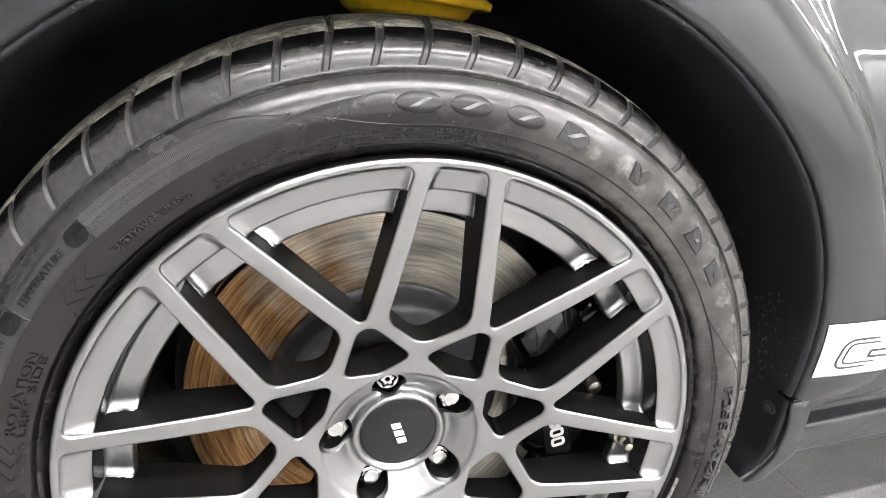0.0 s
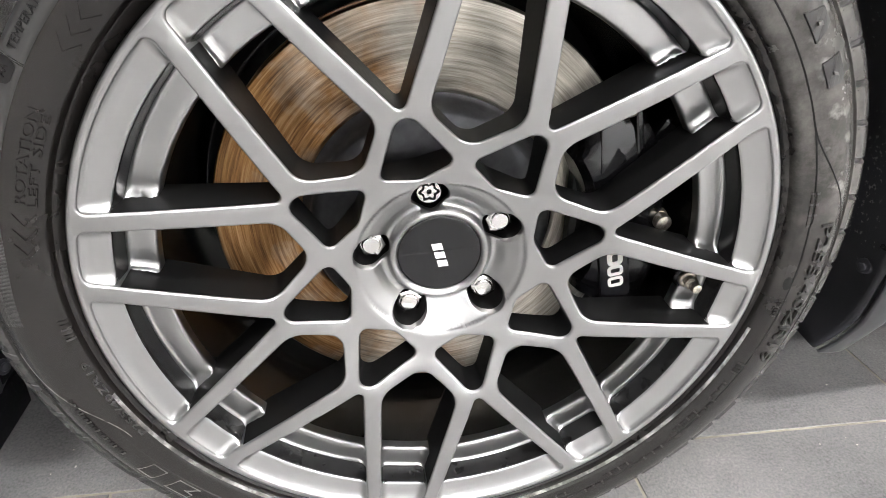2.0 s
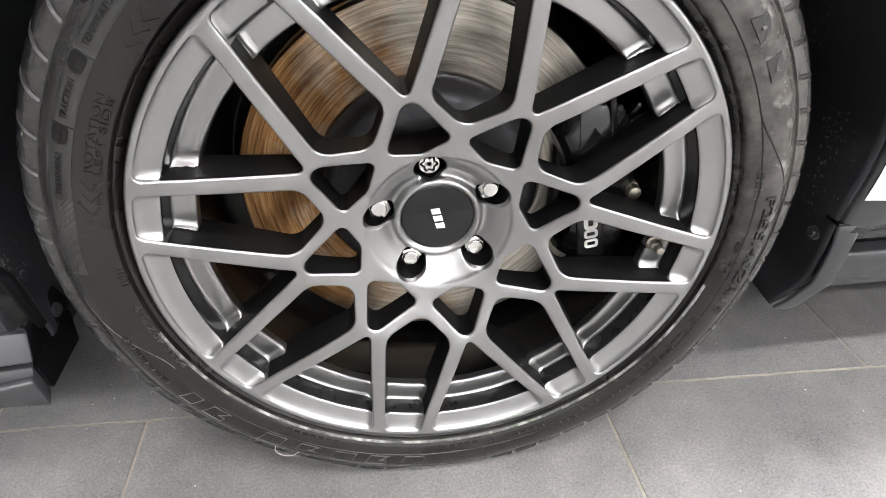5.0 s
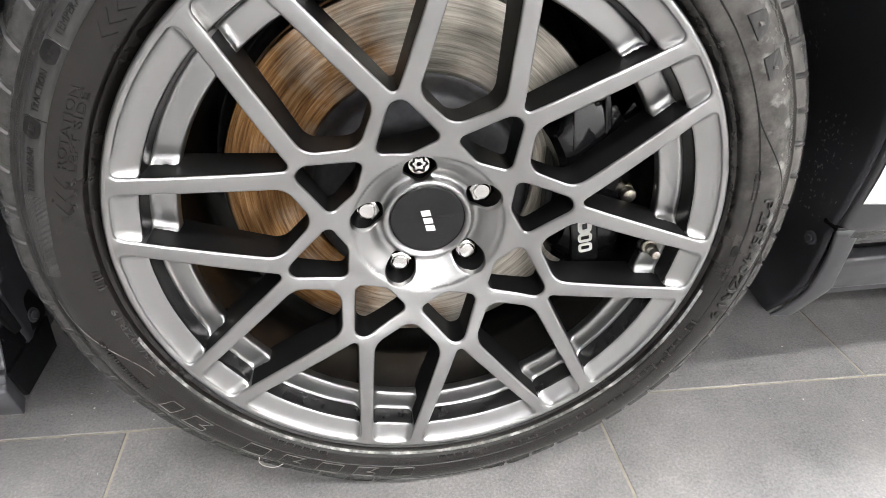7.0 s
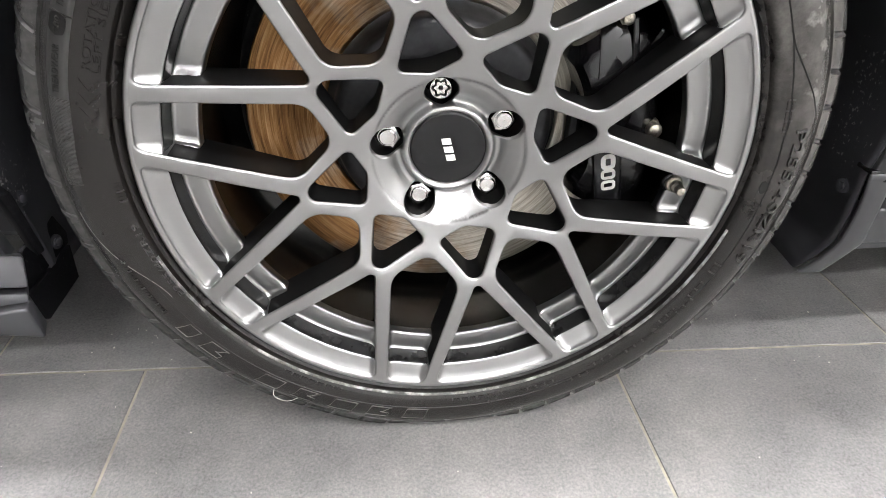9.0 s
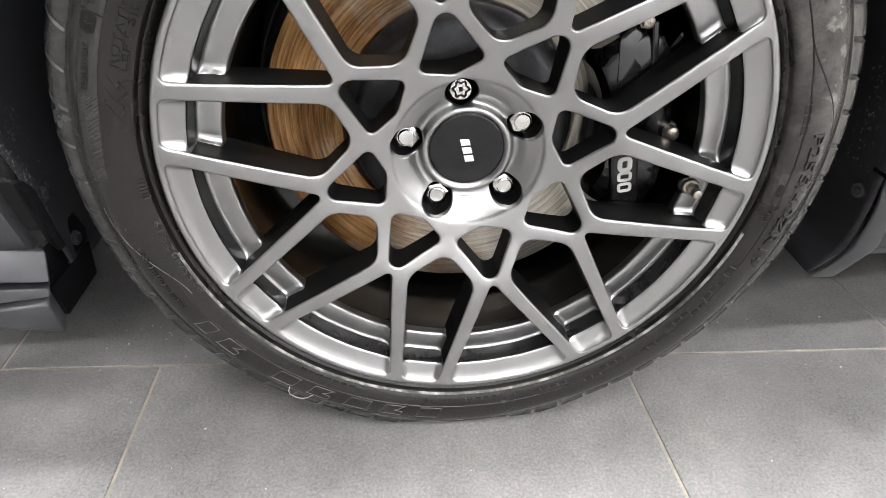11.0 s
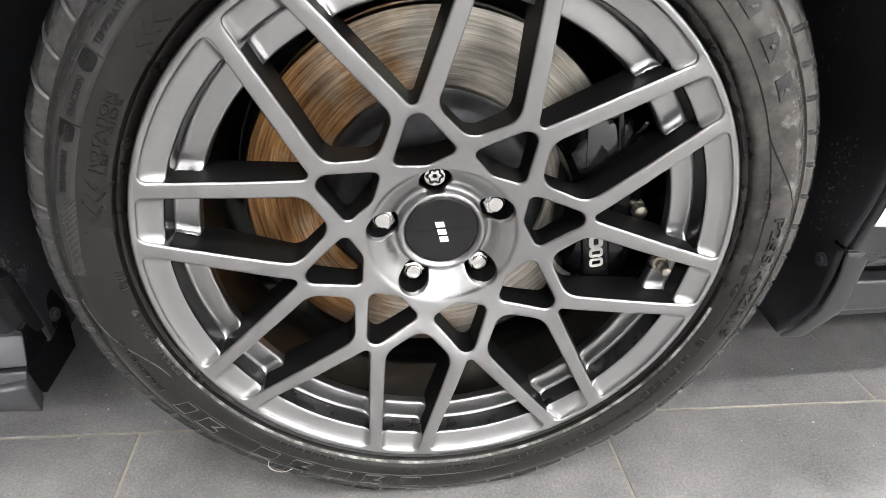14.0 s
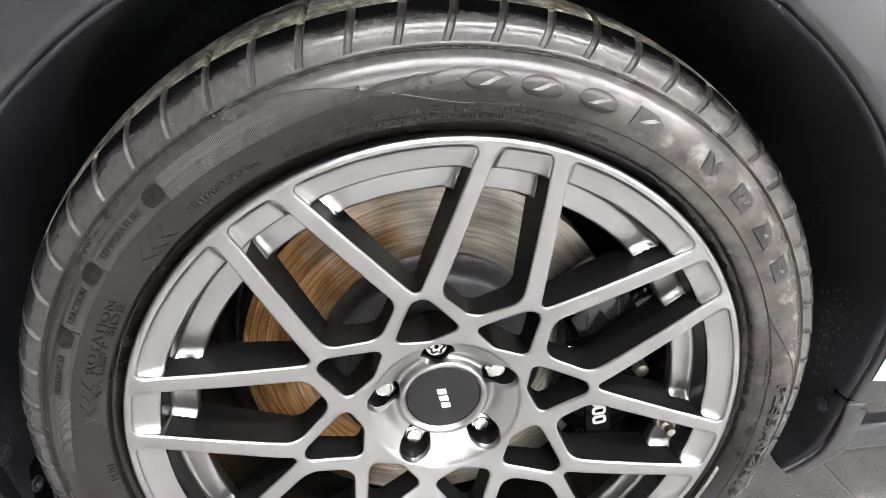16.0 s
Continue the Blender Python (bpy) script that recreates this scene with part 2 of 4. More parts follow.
d_vec = disc_metal.node_tree.nodes.new("ShaderNodeCombineXYZ")
d_rs = disc_metal.node_tree.nodes.new("ShaderNodeMath")
d_rs.operation = "MULTIPLY"
d_rs.inputs[1].default_value = 380.0
link(disc_metal, d_pow[3], 0, d_rs, 0)
for axis, slot in (("X", "Y"), ("Z", "Z")):
    d_unit = disc_metal.node_tree.nodes.new("ShaderNodeMath")
    d_unit.operation = "DIVIDE"
    link(disc_metal, d_xyz, axis, d_unit, 0)
    link(disc_metal, d_pow[3], 0, d_unit, 1)
    d_long = disc_metal.node_tree.nodes.new("ShaderNodeMath")
    d_long.operation = "MULTIPLY"
    d_long.inputs[1].default_value = 2.4
    link(disc_metal, d_unit, 0, d_long, 0)
    link(disc_metal, d_long, 0, d_vec, slot)
link(disc_metal, d_rs, 0, d_vec, "X")
d_ring = noise_node(disc_metal, 1.0, 5.0, 0.7, d_vec.outputs["Vector"])
d_patch = noise_node(disc_metal, 14.0, 4.0, 0.6)
d_lean = disc_metal.node_tree.nodes.new("ShaderNodeMath")
d_lean.operation = "MULTIPLY_ADD"
d_lean.inputs[1].default_value = -2.6
link(disc_metal, d_xyz, "X", d_lean, 0)
link(disc_metal, d_patch, "Fac", d_lean, 2)
d_orange = ramp(disc_metal, d_lean, "Value", [(0.48, grey(0.0)), (0.78, grey(1.0))])
d_clean = ramp(disc_metal, d_ring, "Fac", [(0.28, (0.22, 0.20, 0.165)), (0.5, (0.46, 0.43, 0.37)), (0.72, (0.74, 0.71, 0.64))])
d_brown = ramp(disc_metal, d_ring, "Fac", [(0.32, (0.10, 0.050, 0.022)), (0.5, (0.30, 0.158, 0.062)), (0.68, (0.50, 0.31, 0.155))])
d_col = disc_metal.node_tree.nodes.new("ShaderNodeMix")
d_col.data_type = "RGBA"
disc_metal.node_tree.links.new(d_orange.outputs["Color"], d_col.inputs[0])
disc_metal.node_tree.links.new(d_clean.outputs["Color"], d_col.inputs[6])
disc_metal.node_tree.links.new(d_brown.outputs["Color"], d_col.inputs[7])
disc_metal.node_tree.links.new(d_col.outputs[2], shader(disc_metal).inputs["Base Color"])
d_bump = node(disc_metal, "ShaderNodeBump", Strength=0.22, Distance=0.0005)
link(disc_metal, d_ring, "Fac", d_bump, "Height")
link(disc_metal, d_bump, "Normal", shader(disc_metal), "Normal")

# tread: sandy dust on the crown
tr_n = noise_node(tread_rubber, 70.0, 8.0, 0.8)
tr_c = ramp(tread_rubber, tr_n, "Fac", [(0.42, (0.012, 0.012, 0.011)), (0.50, (0.13, 0.122, 0.10)), (0.64, (0.44, 0.41, 0.33))])
link(tread_rubber, tr_c, "Color", shader(tread_rubber), "Base Color")
relief(tread_rubber, 500.0, 0.5, 0.001)

grit_pale = material("pale_grit", (0.5, 0.47, 0.42), 0.8)


# ---- building helpers ----
from mathutils.geometry import delaunay_2d_cdt


def mesh_from(verts, faces, mat, smooth=True, name="mesh"):
    me = bpy.data.meshes.new(name)
    me.from_pydata([tuple(v) for v in verts], [], faces)
    me.materials.append(mat)
    me.polygons.foreach_set("use_smooth", [smooth] * len(me.polygons))
    me.update()
    return me


def part(name, me, mat, parent, label="", smooth=None, place=None):
    """Links a bmesh or a mesh as one object under parent."""
    if isinstance(me, bmesh.types.BMesh):
        bm, me = me, bpy.data.meshes.new(name)
        bmesh.ops.recalc_face_normals(bm, faces=bm.faces)
        bm.to_mesh(me)
        bm.free()
        me.materials.append(mat)
        me.polygons.foreach_set("use_smooth", [bool(smooth)] * len(me.polygons))
    ob = new(name, me)
    if parent is not None:
        ob.parent = parent
    if place is not None:
        ob.matrix_basis = place
    if label:
        ob["label"] = label
    return ob


def sharp(ob, degrees=35):
    """Smooth shading that breaks at the edges sharper than this."""
    bm = bmesh.new()
    bm.from_mesh(ob.data)
    for f in bm.faces:
        f.smooth = True
    for e in bm.edges:
        e.smooth = not (len(e.link_faces) == 2 and e.calc_face_angle(0) > radians(degrees))
    bm.to_mesh(ob.data)
    bm.free()
    return ob


def revolve(profile, segs=128, start=0.0, end=360.0, bm=None):
    """Turns a profile of (radius, y) round the y axis."""
    bm = bm or bmesh.new()
    whole = abs(end - start) > 359.9
    n = segs if whole else segs + 1
    rings = []
    for i in range(n):
        a = radians(start + (end - start) * i / segs)
        rings.append([bm.verts.new((r * math.cos(a), y, r * math.sin(a))) for r, y in profile])
    for i in range(segs):
        p, q = rings[i], rings[(i + 1) % n]
        for j in range(len(profile) - 1):
            bm.faces.new((p[j], p[j + 1], q[j + 1], q[j]))
    return bm


def box(bm, lo, hi, bevel=0.0, m=None):
    made = bmesh.ops.create_cube(bm, size=1.0)["verts"]
    size, mid = [b - a for a, b in zip(lo, hi)], [(a + b) / 2 for a, b in zip(lo, hi)]
    for v in made:
        v.co = Vector([c * s + d for c, s, d in zip(v.co, size, mid)])
    if bevel:
        edges = list({e for v in made for e in v.link_edges})
        out = bmesh.ops.bevel(bm, geom=edges, offset=bevel, segments=2, affect="EDGES", profile=0.5)
        made = list({v for f in out["faces"] for v in f.verts} | {v for v in made if v.is_valid})
    if m is not None:
        bmesh.ops.transform(bm, matrix=m, verts=made)
    return bm


def tube(bm, radius, y0, y1, segs=20, m=None, rounded=0.0):
    """A closed cylinder along y."""
    e = min(rounded, radius * 0.9)
    prof = [(0.0005, y0), (radius - e, y0), (radius - 0.3 * e, y0 + 0.3 * e), (radius, y0 + e), (radius, y1), (0.0005, y1)] if e else [(0.0005, y0), (radius, y0), (radius, y1), (0.0005, y1)]
    b2 = revolve(prof, segs)
    if m is not None:
        bmesh.ops.transform(b2, matrix=m, verts=b2.verts)
    tmp = bpy.data.meshes.new("tmp")
    b2.to_mesh(tmp)
    b2.free()
    bm.from_mesh(tmp)
    bpy.data.meshes.remove(tmp)
    return bm


def grid(rows, mat, smooth=True, name="sheet"):
    """A sheet through rows of points."""
    n = len(rows[0])
    verts = [p for row in rows for p in row]
    faces = [(i * n + j, i * n + j + 1, (i + 1) * n + j + 1, (i + 1) * n + j) for i in range(len(rows) - 1) for j in range(n - 1)]
    return mesh_from(verts, faces, mat, smooth, name)


def thick(ob, t, offset=-1.0):
    s = ob.modifiers.new("thickness", "SOLIDIFY")
    s.thickness, s.offset = t, offset
    return ob


def curve_through(xs, ys):
    """Smooth interpolation through given values (monotone between them)."""
    xs, ys = np.array(xs, float), np.array(ys, float)
    h, d = np.diff(xs), np.diff(ys) / np.diff(xs)
    m = np.zeros(len(xs))
    for i in range(1, len(xs) - 1):
        if d[i - 1] * d[i] > 0:
            w1, w2 = 2 * h[i] + h[i - 1], h[i] + 2 * h[i - 1]
            m[i] = (w1 + w2) / (w1 / d[i - 1] + w2 / d[i])
    m[0], m[-1] = d[0], d[-1]

    def f(x):
        x = np.clip(np.asarray(x, float), xs[0], xs[-1])
        i = np.clip(np.searchsorted(xs, x) - 1, 0, len(xs) - 2)
        t = (x - xs[i]) / h[i]
        return (2 * t**3 - 3 * t**2 + 1) * ys[i] + (t**3 - 2 * t**2 + t) * h[i] * m[i] + (3 * t**2 - 2 * t**3) * ys[i + 1] + (t**3 - t**2) * h[i] * m[i + 1]

    return f


# ---- the room ----
ROOM = (-3.6, 6.4, -3.0, 3.4, 2.9)  # x, x, y, y, height


def slab(name, lo, hi, mat, label):
    ob = part(name, box(bmesh.new(), lo, hi), mat, None)
    return tagged(ob, label, name.split("_")[0], kind="structure")


x0, x1, y0, y1, top = ROOM
floor = slab("floor", (x0, y0, -0.12), (x1, y1, -0.0012), grout, "grey stone floor tiles with pale beige joints")
# left and front_1 are unseen walls, toned dark to dim the wheel's reflections
for side, lo, hi in (("front_1", (x0 - 0.1, y0 - 0.1, 0), (-0.9, y0, top)), ("front_2", (-0.9, y0 - 0.1, 0), (x1 + 0.1, y0, top)), ("back", (x0 - 0.1, y1, 0), (x1 + 0.1, y1 + 0.1, top)), ("left", (x0 - 0.1, y0, 0), (x0, y1, top)), ("right", (x1, y0, 0), (x1 + 0.1, y1, top))):
    tone, words = {"left": (dark_wall_paint, "plain dark grey painted showroom wall"), "front_1": (dark_wall_paint, "plain dark grey painted showroom wall"), "front_2": (wall_paint, "plain white painted showroom wall")}.get(side, (grey_wall_paint, "plain pale grey-green painted showroom wall"))
    slab("wall_" + side, lo, hi, tone, words)
slab("ceiling", (x0 - 0.1, y0 - 0.1, top), (x1 + 0.1, y1 + 0.1, top + 0.1), ceiling_paint, "plain white painted ceiling")


def ceiling_light(x, y, length, width):
    lamp = tagged(new("ceiling_light"), "long white ceiling light with glowing diffuser", "ceiling light", "ceiling lights")
    lamp.location = (x, y, top)
    part("housing", box(bmesh.new(), (-length / 2, -width / 2 - 0.012, -0.03), (length / 2, width / 2 + 0.012, 0), 0.004), lamp_body, lamp)
    part("diffuser", box(bmesh.new(), (-length / 2 + 0.01, -width / 2, -0.045), (length / 2 - 0.01, width / 2, -0.0301), 0.004), diffuser_glow, lamp, "glowing white diffuser")
    return lamp


for lx in (-2.1, 0.1, 2.3, 4.5):
    for ly in (-2.65, -1.0, 0.2, 1.4):
        if lx > -1 or ly > 0:
            ceiling_light(lx, ly, 2.18, 0.12)

# ---- the car ----
car = tagged(new("car"), "dark grey coupe with white side stripe and gunmetal wheel", "car")


FLANK = curve_through([0.15, 0.277, 0.35, 0.42, 0.5, 0.55, 0.6, 0.65, 0.7, 0.75, 0.8, 0.88, 0.95, 1.0], [0.05, 0.018, -0.001, -0.007, -0.015, -0.018, -0.012, 0.004, 0.030, 0.062, 0.10, 0.17, 0.25, 0.33])
ARCH_R = curve_through([-24, -22.4, -19.8, -17.7, -14.3, -11.5, -7.5, -4.3, 0, 5, 10, 20, 30, 40, 60, 90, 115, 131, 150, 170, 187, 195, 200], [0.479, 0.482, 0.4814, 0.4786, 0.464, 0.4512, 0.434, 0.4225, 0.4215, 0.4245, 0.427, 0.4205, 0.413, 0.4095, 0.407, 0.405, 0.404, 0.402, 0.402, 0.409, 0.421, 0.4335, 0.447])
ARCH_Y = curve_through([-24, -19.8, -17.7, -14.3, -11.5, -4.3, 0, 10, 20, 35, 60, 130, 150, 170, 187, 193, 200], [0.070, 0.0583, 0.0521, 0.0412, 0.0325, 0.0117, 0.006, 0.0, -0.012, -0.028, -0.030, -0.030, -0.026, 0.0, 0.047, 0.055, 0.062])


def ease(t):
    t = min(max(t, 0.0), 1.0)
    return t * t * (3 - 2 * t)


def fender_point(phi, rho):
    r = float(ARCH_R(phi)) + rho
    a = radians(phi)
    x, z = r * math.cos(a), HUB + r * math.sin(a)
    re = float(ARCH_R(phi))
    edge = float(ARCH_Y(phi)) - float(FLANK(HUB + re * math.sin(a)))
    plain = float(FLANK(z)) + edge * (1 - ease((rho - 0.052) / 0.05)) - 0.006 * math.sin(math.pi * min(rho / 0.13, 1.0))
    # flared band round the arch, folding inwards past its crest
    fold = 0.005 * math.log1p(math.exp(min((rho - 0.058) / 0.005, 60.0)))
    flare = float(ARCH_Y(phi)) - 0.006 * math.sin(math.pi * min(rho / 0.075, 1.0)) + 0.9 * fold + 0.22 * ease((HUB + (re + rho / 2) * math.sin(a) - 0.50) / 0.16) * rho
    flare = min(flare, float(FLANK(z)) + 0.03)
    w = ease((phi - 8) / 20) * ease((176 - phi) / 20)
    y = plain + (flare - plain) * w
    return Vector((x, y, z))


rows = []
for i in range(98):
    phi = -5.5 + 188.5 * i / 97
    ring = []
    a, re, ye = radians(phi), float(ARCH_R(phi)), float(ARCH_Y(phi))
    # rolled inner flange first, then the visible skin
    for dr, dy in ((0.006, 0.022), (0.001, 0.020), (-0.0002, 0.012), (0.0, 0.004), (0.0006, 0.0012)):
        ring.append(Vector(((re + dr) * math.cos(a), ye + dy, HUB + (re + dr) * math.sin(a))))
    for rho in (0.0022, 0.006, 0.012, 0.02, 0.03, 0.04, 0.046, 0.051, 0.055, 0.058, 0.061, 0.065, 0.07, 0.077, 0.085, 0.095, 0.105, 0.115, 0.125, 0.135, 0.15, 0.18, 0.22, 0.27, 0.33, 0.4, 0.47):
        p = fender_point(phi, rho)
        if p.z < 0.2805:
            p.z = 0.2805
            p.y = float(FLANK(p.z))
        ring.append(p)
    rows.append(ring)
fender = part("fender", grid(rows, paint, name="fender"), paint, car, "glossy dark grey metallic front fender with flared arch")
thick(fender, 0.0015, 1.0)

# black liner of the wheel well, with its back wall
rows = []
for i in range(100):
    phi = -24 + 224 * i / 99
    a, re, ye = radians(phi), float(ARCH_R(phi)), float(ARCH_Y(phi))
    ring = []
    for dr, y in ((-0.001, ye + 0.004), (-0.0015, ye + 0.012), (0.002, ye + 0.03), (0.005, 0.12), (0.006, 0.2), (0.0, 0.27), (-0.03, 0.33), (-0.08, 0.352), (-0.2, 0.36), (-0.40, 0.362)):
        r = max(re + dr, 0.03)
        ring.append(Vector((r * math.cos(a), y, HUB + r * math.sin(a))))
    rows.append(ring)
liner = part("wheel_arch_liner", grid(rows, plastic, name="liner"), plastic, car, "black textured plastic liner flecked with dirt")
thick(liner, 0.003, -1.0)


def screw(name, at, axis, radius, mat, parent):
    bm = bmesh.new()
    tube(bm, radius, -0.002, 0.003, 20, rounded=0.001)
    tube(bm, radius * 0.55, -0.0045, 0.0, 12, rounded=0.001)
    m = Matrix.Translation(at) @ Vector((0, -1, 0)).rotation_difference(Vector(axis)).to_matrix().to_4x4()
    return part(name, bm, mat, parent, "round black push fastener", True, m)


for at, axis in (((0.4265, 0.046, 0.2610), (-0.95, -0.15, 0.1)), ((-0.4165, 0.089, 0.2067), (0.97, -0.2, 0.1)), ((-0.4150, 0.0640, 0.2740), (0.97, -0.2, 0.1))):
    screw("fastener", at, axis, 0.008, plastic, car)

# rocker: end cap with its tab, sill panel with its dark slot, underbody
edge_z = (0.1290, 0.1410, 0.1619, 0.1795, 0.2104, 0.2348, 0.2935)
front_x, front_y = curve_through(edge_z, (0.4375, 0.446, 0.453, 0.4555, 0.4495, 0.4425, 0.4177)), curve_through(edge_z, (0.0700, 0.0655, 0.0583, 0.0521, 0.0412, 0.0325, 0.0117))
rear_x, rear_y = curve_through(edge_z, (0.4670, 0.4745, 0.4820, 0.4855, 0.4755, 0.4665, 0.4444)), curve_through(edge_z, (0.0690, 0.0650, 0.0580, 0.0520, 0.0410, 0.0322, 0.0116))
rear_z = curve_through(edge_z, (0.1290, 0.1435, 0.1640, 0.1800, 0.2104, 0.2348, 0.2935))
rows = []
for i in range(25):
    z = edge_z[0] + (edge_z[-1] - edge_z[0]) * (i / 24) ** 1.4
    p = Vector((float(front_x(z)), float(front_y(z)), z))
    q = Vector((float(rear_x(z)), float(rear_y(z)), float(rear_z(z))))
    rows.append([p.lerp(q, k / 8) + Vector((0, -0.002 * math.sin(math.pi * k / 8), 0)) for k in range(9)])
cap = part("skirt_end_cap", grid(rows, skirt_grey, name="cap"), skirt_grey, car, "satin grey plastic end cap of the side skirt")
thick(cap, 0.004, 0.0)
part("skirt_tab", box(bmesh.new(), (0.4165, 0.0090, 0.2925), (0.4460, 0.03, 0.2970), 0.0012), gloss_black, car, "shiny black tab over the end cap")


def extrude_profile(profile, xa, xb, taper=0.0):
    bm = bmesh.new()
    ends = [[bm.verts.new((x + (taper * (0.28 - z) if x == xa else 0), y, z)) for y, z in profile] for x in (xa, xb)]
    for j in range(len(profile) - 1):
        bm.faces.new((ends[0][j], ends[0][j + 1], ends[1][j + 1], ends[1][j]))
    for e in ends:
        bm.faces.new(e)
    return bm


sharp(part("side_skirt", extrude_profile([(0.060, 0.2375), (0.0362, 0.2375), (0.0345, 0.2372), (0.0331, 0.2363), (0.0323, 0.2350), (0.0320, 0.2330), (0.0365, 0.222), (0.0508, 0.183), (0.0530, 0.1785), (0.0565, 0.1765), (0.0590, 0.1665), (0.064, 0.164), (0.10, 0.163), (0.12, 0.167), (0.12, 0.2375)], 0.4505, 2.4, 0.35), skirt_grey, car, "satin grey plastic side skirt"), 40)
sharp(part("sill_panel", extrude_profile([(0.12, 0.2640), (0.0265, 0.2640), (0.0232, 0.2648), (0.0205, 0.2668), (0.0175, 0.2785), (0.020, 0.2800), (0.12, 0.2800)], 0.4520, 2.4), paint, car, "satin grey lower edge of the sill"), 40)
part("sill_slot", box(bmesh.new(), (0.4600, 0.052, 0.2377), (2.4, 0.11, 0.2638)), flap_black, car, "black recessed slot")
# plain blocks added inside the car to keep light out
part("underbody", box(bmesh.new(), (0.47, 0.125, 0.17), (2.4, 1.7, 0.42), 0.01), plastic, car, "black block for the car's underside, added to stop light")
part("front_underbody", box(bmesh.new(), (-1.0, 0.16, 0.17), (-0.49, 1.7, 0.42), 0.01), plastic, car, "black block for the car's underside, added to stop light")
part("inner_well", box(bmesh.new(), (-0.48, 0.375, 0.2), (0.47, 1.3, 0.75), 0.01), plastic, car, "black block behind the wheel well, added to stop light")

# door and flank behind the fender, hood side above
rows = [[Vector((x, float(FLANK(z)) + 0.001, z)) for x in (0.86, 1.2, 1.6, 2.0, 2.4)] for z in (0.2805, 0.32, 0.37, 0.42, 0.5, 0.6, 0.7, 0.8, 0.88, 0.95)]
thick(part("door", grid(rows, paint, name="door"), paint, car, "glossy dark grey metallic door"), 0.002, 1.0)

STRIPE = (0.3280, 0.392)
# white stripe along the lower flank, with the plain outline of a badge in it
rows = []
for k in range(25):
    z = STRIPE[0] + (STRIPE[1] - STRIPE[0]) * k / 24
    # leading edge follows the arch
    phi = math.degrees(math.asin((z - HUB) / float(ARCH_R(5))))
    lead = float(ARCH_R(phi)) * math.cos(radians(phi)) + 0.004
    rows.append([Vector((lead + (2.4 - lead) * t**2.5, 0, z)) for t in [i / 90 for i in range(91)]])
for row in rows:
    for p in row:
        phi = math.degrees(math.atan2(p.z - HUB, p.x))
        rho = math.hypot(p.x, p.z - HUB) - float(ARCH_R(phi))
        p.y = fender_point(phi, rho).y - 0.0026 if rho < 0.47 else float(FLANK(p.z)) - 0.0026
stripe = part("side_stripe", grid(rows, stripe_white, name="stripe"), stripe_white, car, "white vinyl side stripe with outlined badge")
thick(stripe, 0.0004, 1.0)


def ring_shape(w, h, rad, line, slant=0.0):
    """A flat rounded frame in x and z, as loops of points."""
    def loop(w, h, rad):
        pts = []
        for cx, cz, a0 in ((w / 2 - rad, h / 2 - rad, 0), (-w / 2 + rad, h / 2 - rad, 90), (-w / 2 + rad, -h / 2 + rad, 180), (w / 2 - rad, -h / 2 + rad, 270)):
            for k in range(6):
                a = radians(a0 + 18 * k)
                pts.append((cx + rad * math.cos(a), cz + rad * math.sin(a)))
        return [(x + slant * z, z) for x, z in pts]
    return loop(w, h, rad), loop(w - 2 * line, h - 2 * line, max(rad - line, 0.0005))


def badge_frame(name, cx, cz, w, h, rad, line, slant, parent):
    outer, inner = ring_shape(w, h, rad, line, slant)
    n = len(outer)
    verts = []
    for lift in (0.0030, 0.0036):
        for loop in (outer, inner):
            for x, z in loop:
                px, pz = cx + x, cz + z
                phi = math.degrees(math.atan2(pz - HUB, px))
                rho = math.hypot(px, pz - HUB) - float(ARCH_R(phi))
                verts.append((px, fender_point(phi, rho).y - lift, pz))
    faces = []
    for i in range(n):
        j = (i + 1) % n
        faces += [(2 * n + i, 2 * n + j, 3 * n + j, 3 * n + i), (i, 2 * n + i, 2 * n + j, j), (n + i, n + j, 3 * n + j, 3 * n + i)]
    return part(name, mesh_from(verts, faces, skirt_grey, False), skirt_grey, parent, "dark outlined badge shape")


badge_frame("badge_outline", 0.4905, 0.3550, 0.088, 0.036, 0.011, 0.0022, 0.25, stripe)
badge_frame("badge_outline", 0.4915, 0.3550, 0.076, 0.025, 0.007, 0.0016, 0.25, stripe)
badge_frame("badge_outline", 0.5005, 0.3530, 0.040, 0.010, 0.003, 0.0026, 0.25, stripe)

# front bumper corner and splash flap ahead of the wheel
def plate(name, pts, t, mat, label, bevel=0.0015):
    bm = bmesh.new()
    f = bm.faces.new([bm.verts.new(p) for p in pts])
    f.normal_update()
    n = f.normal if f.normal.y > 0 else -f.normal
    out = bmesh.ops.extrude_face_region(bm, geom=[f])
    bmesh.ops.translate(bm, vec=n * t, verts=[g for g in out["geom"] if isinstance(g, bmesh.types.BMVert)])
    bmesh.ops.bevel(bm, geom=list(bm.edges), offset=bevel, segments=2, affect="EDGES", profile=0.5)
    return sharp(part(name, bm, mat, car, label), 40)


plate("bumper_corner", [(-0.52, -0.019, 0.272), (-0.4190, 0.0385, 0.2275), (-0.4160, 0.0225, 0.2015), (-0.52, -0.029, 0.241)], 0.03, bumper_grey, "satin grey corner of the front bumper", 0.003)
plate("bumper_step", [(-0.52, -0.0285, 0.239), (-0.4160, 0.0240, 0.2005), (-0.4165, 0.0195, 0.1925), (-0.52, -0.026, 0.211)], 0.02, bumper_grey, "satin grey step under the bumper corner", 0.002)
plate("bumper_lip", [(-0.52, -0.022, 0.209), (-0.4165, 0.0200, 0.1915), (-0.4180, 0.0280, 0.1480), (-0.52, -0.004, 0.195)], 0.02, bumper_grey, "satin grey lower lip of the front bumper", 0.003)
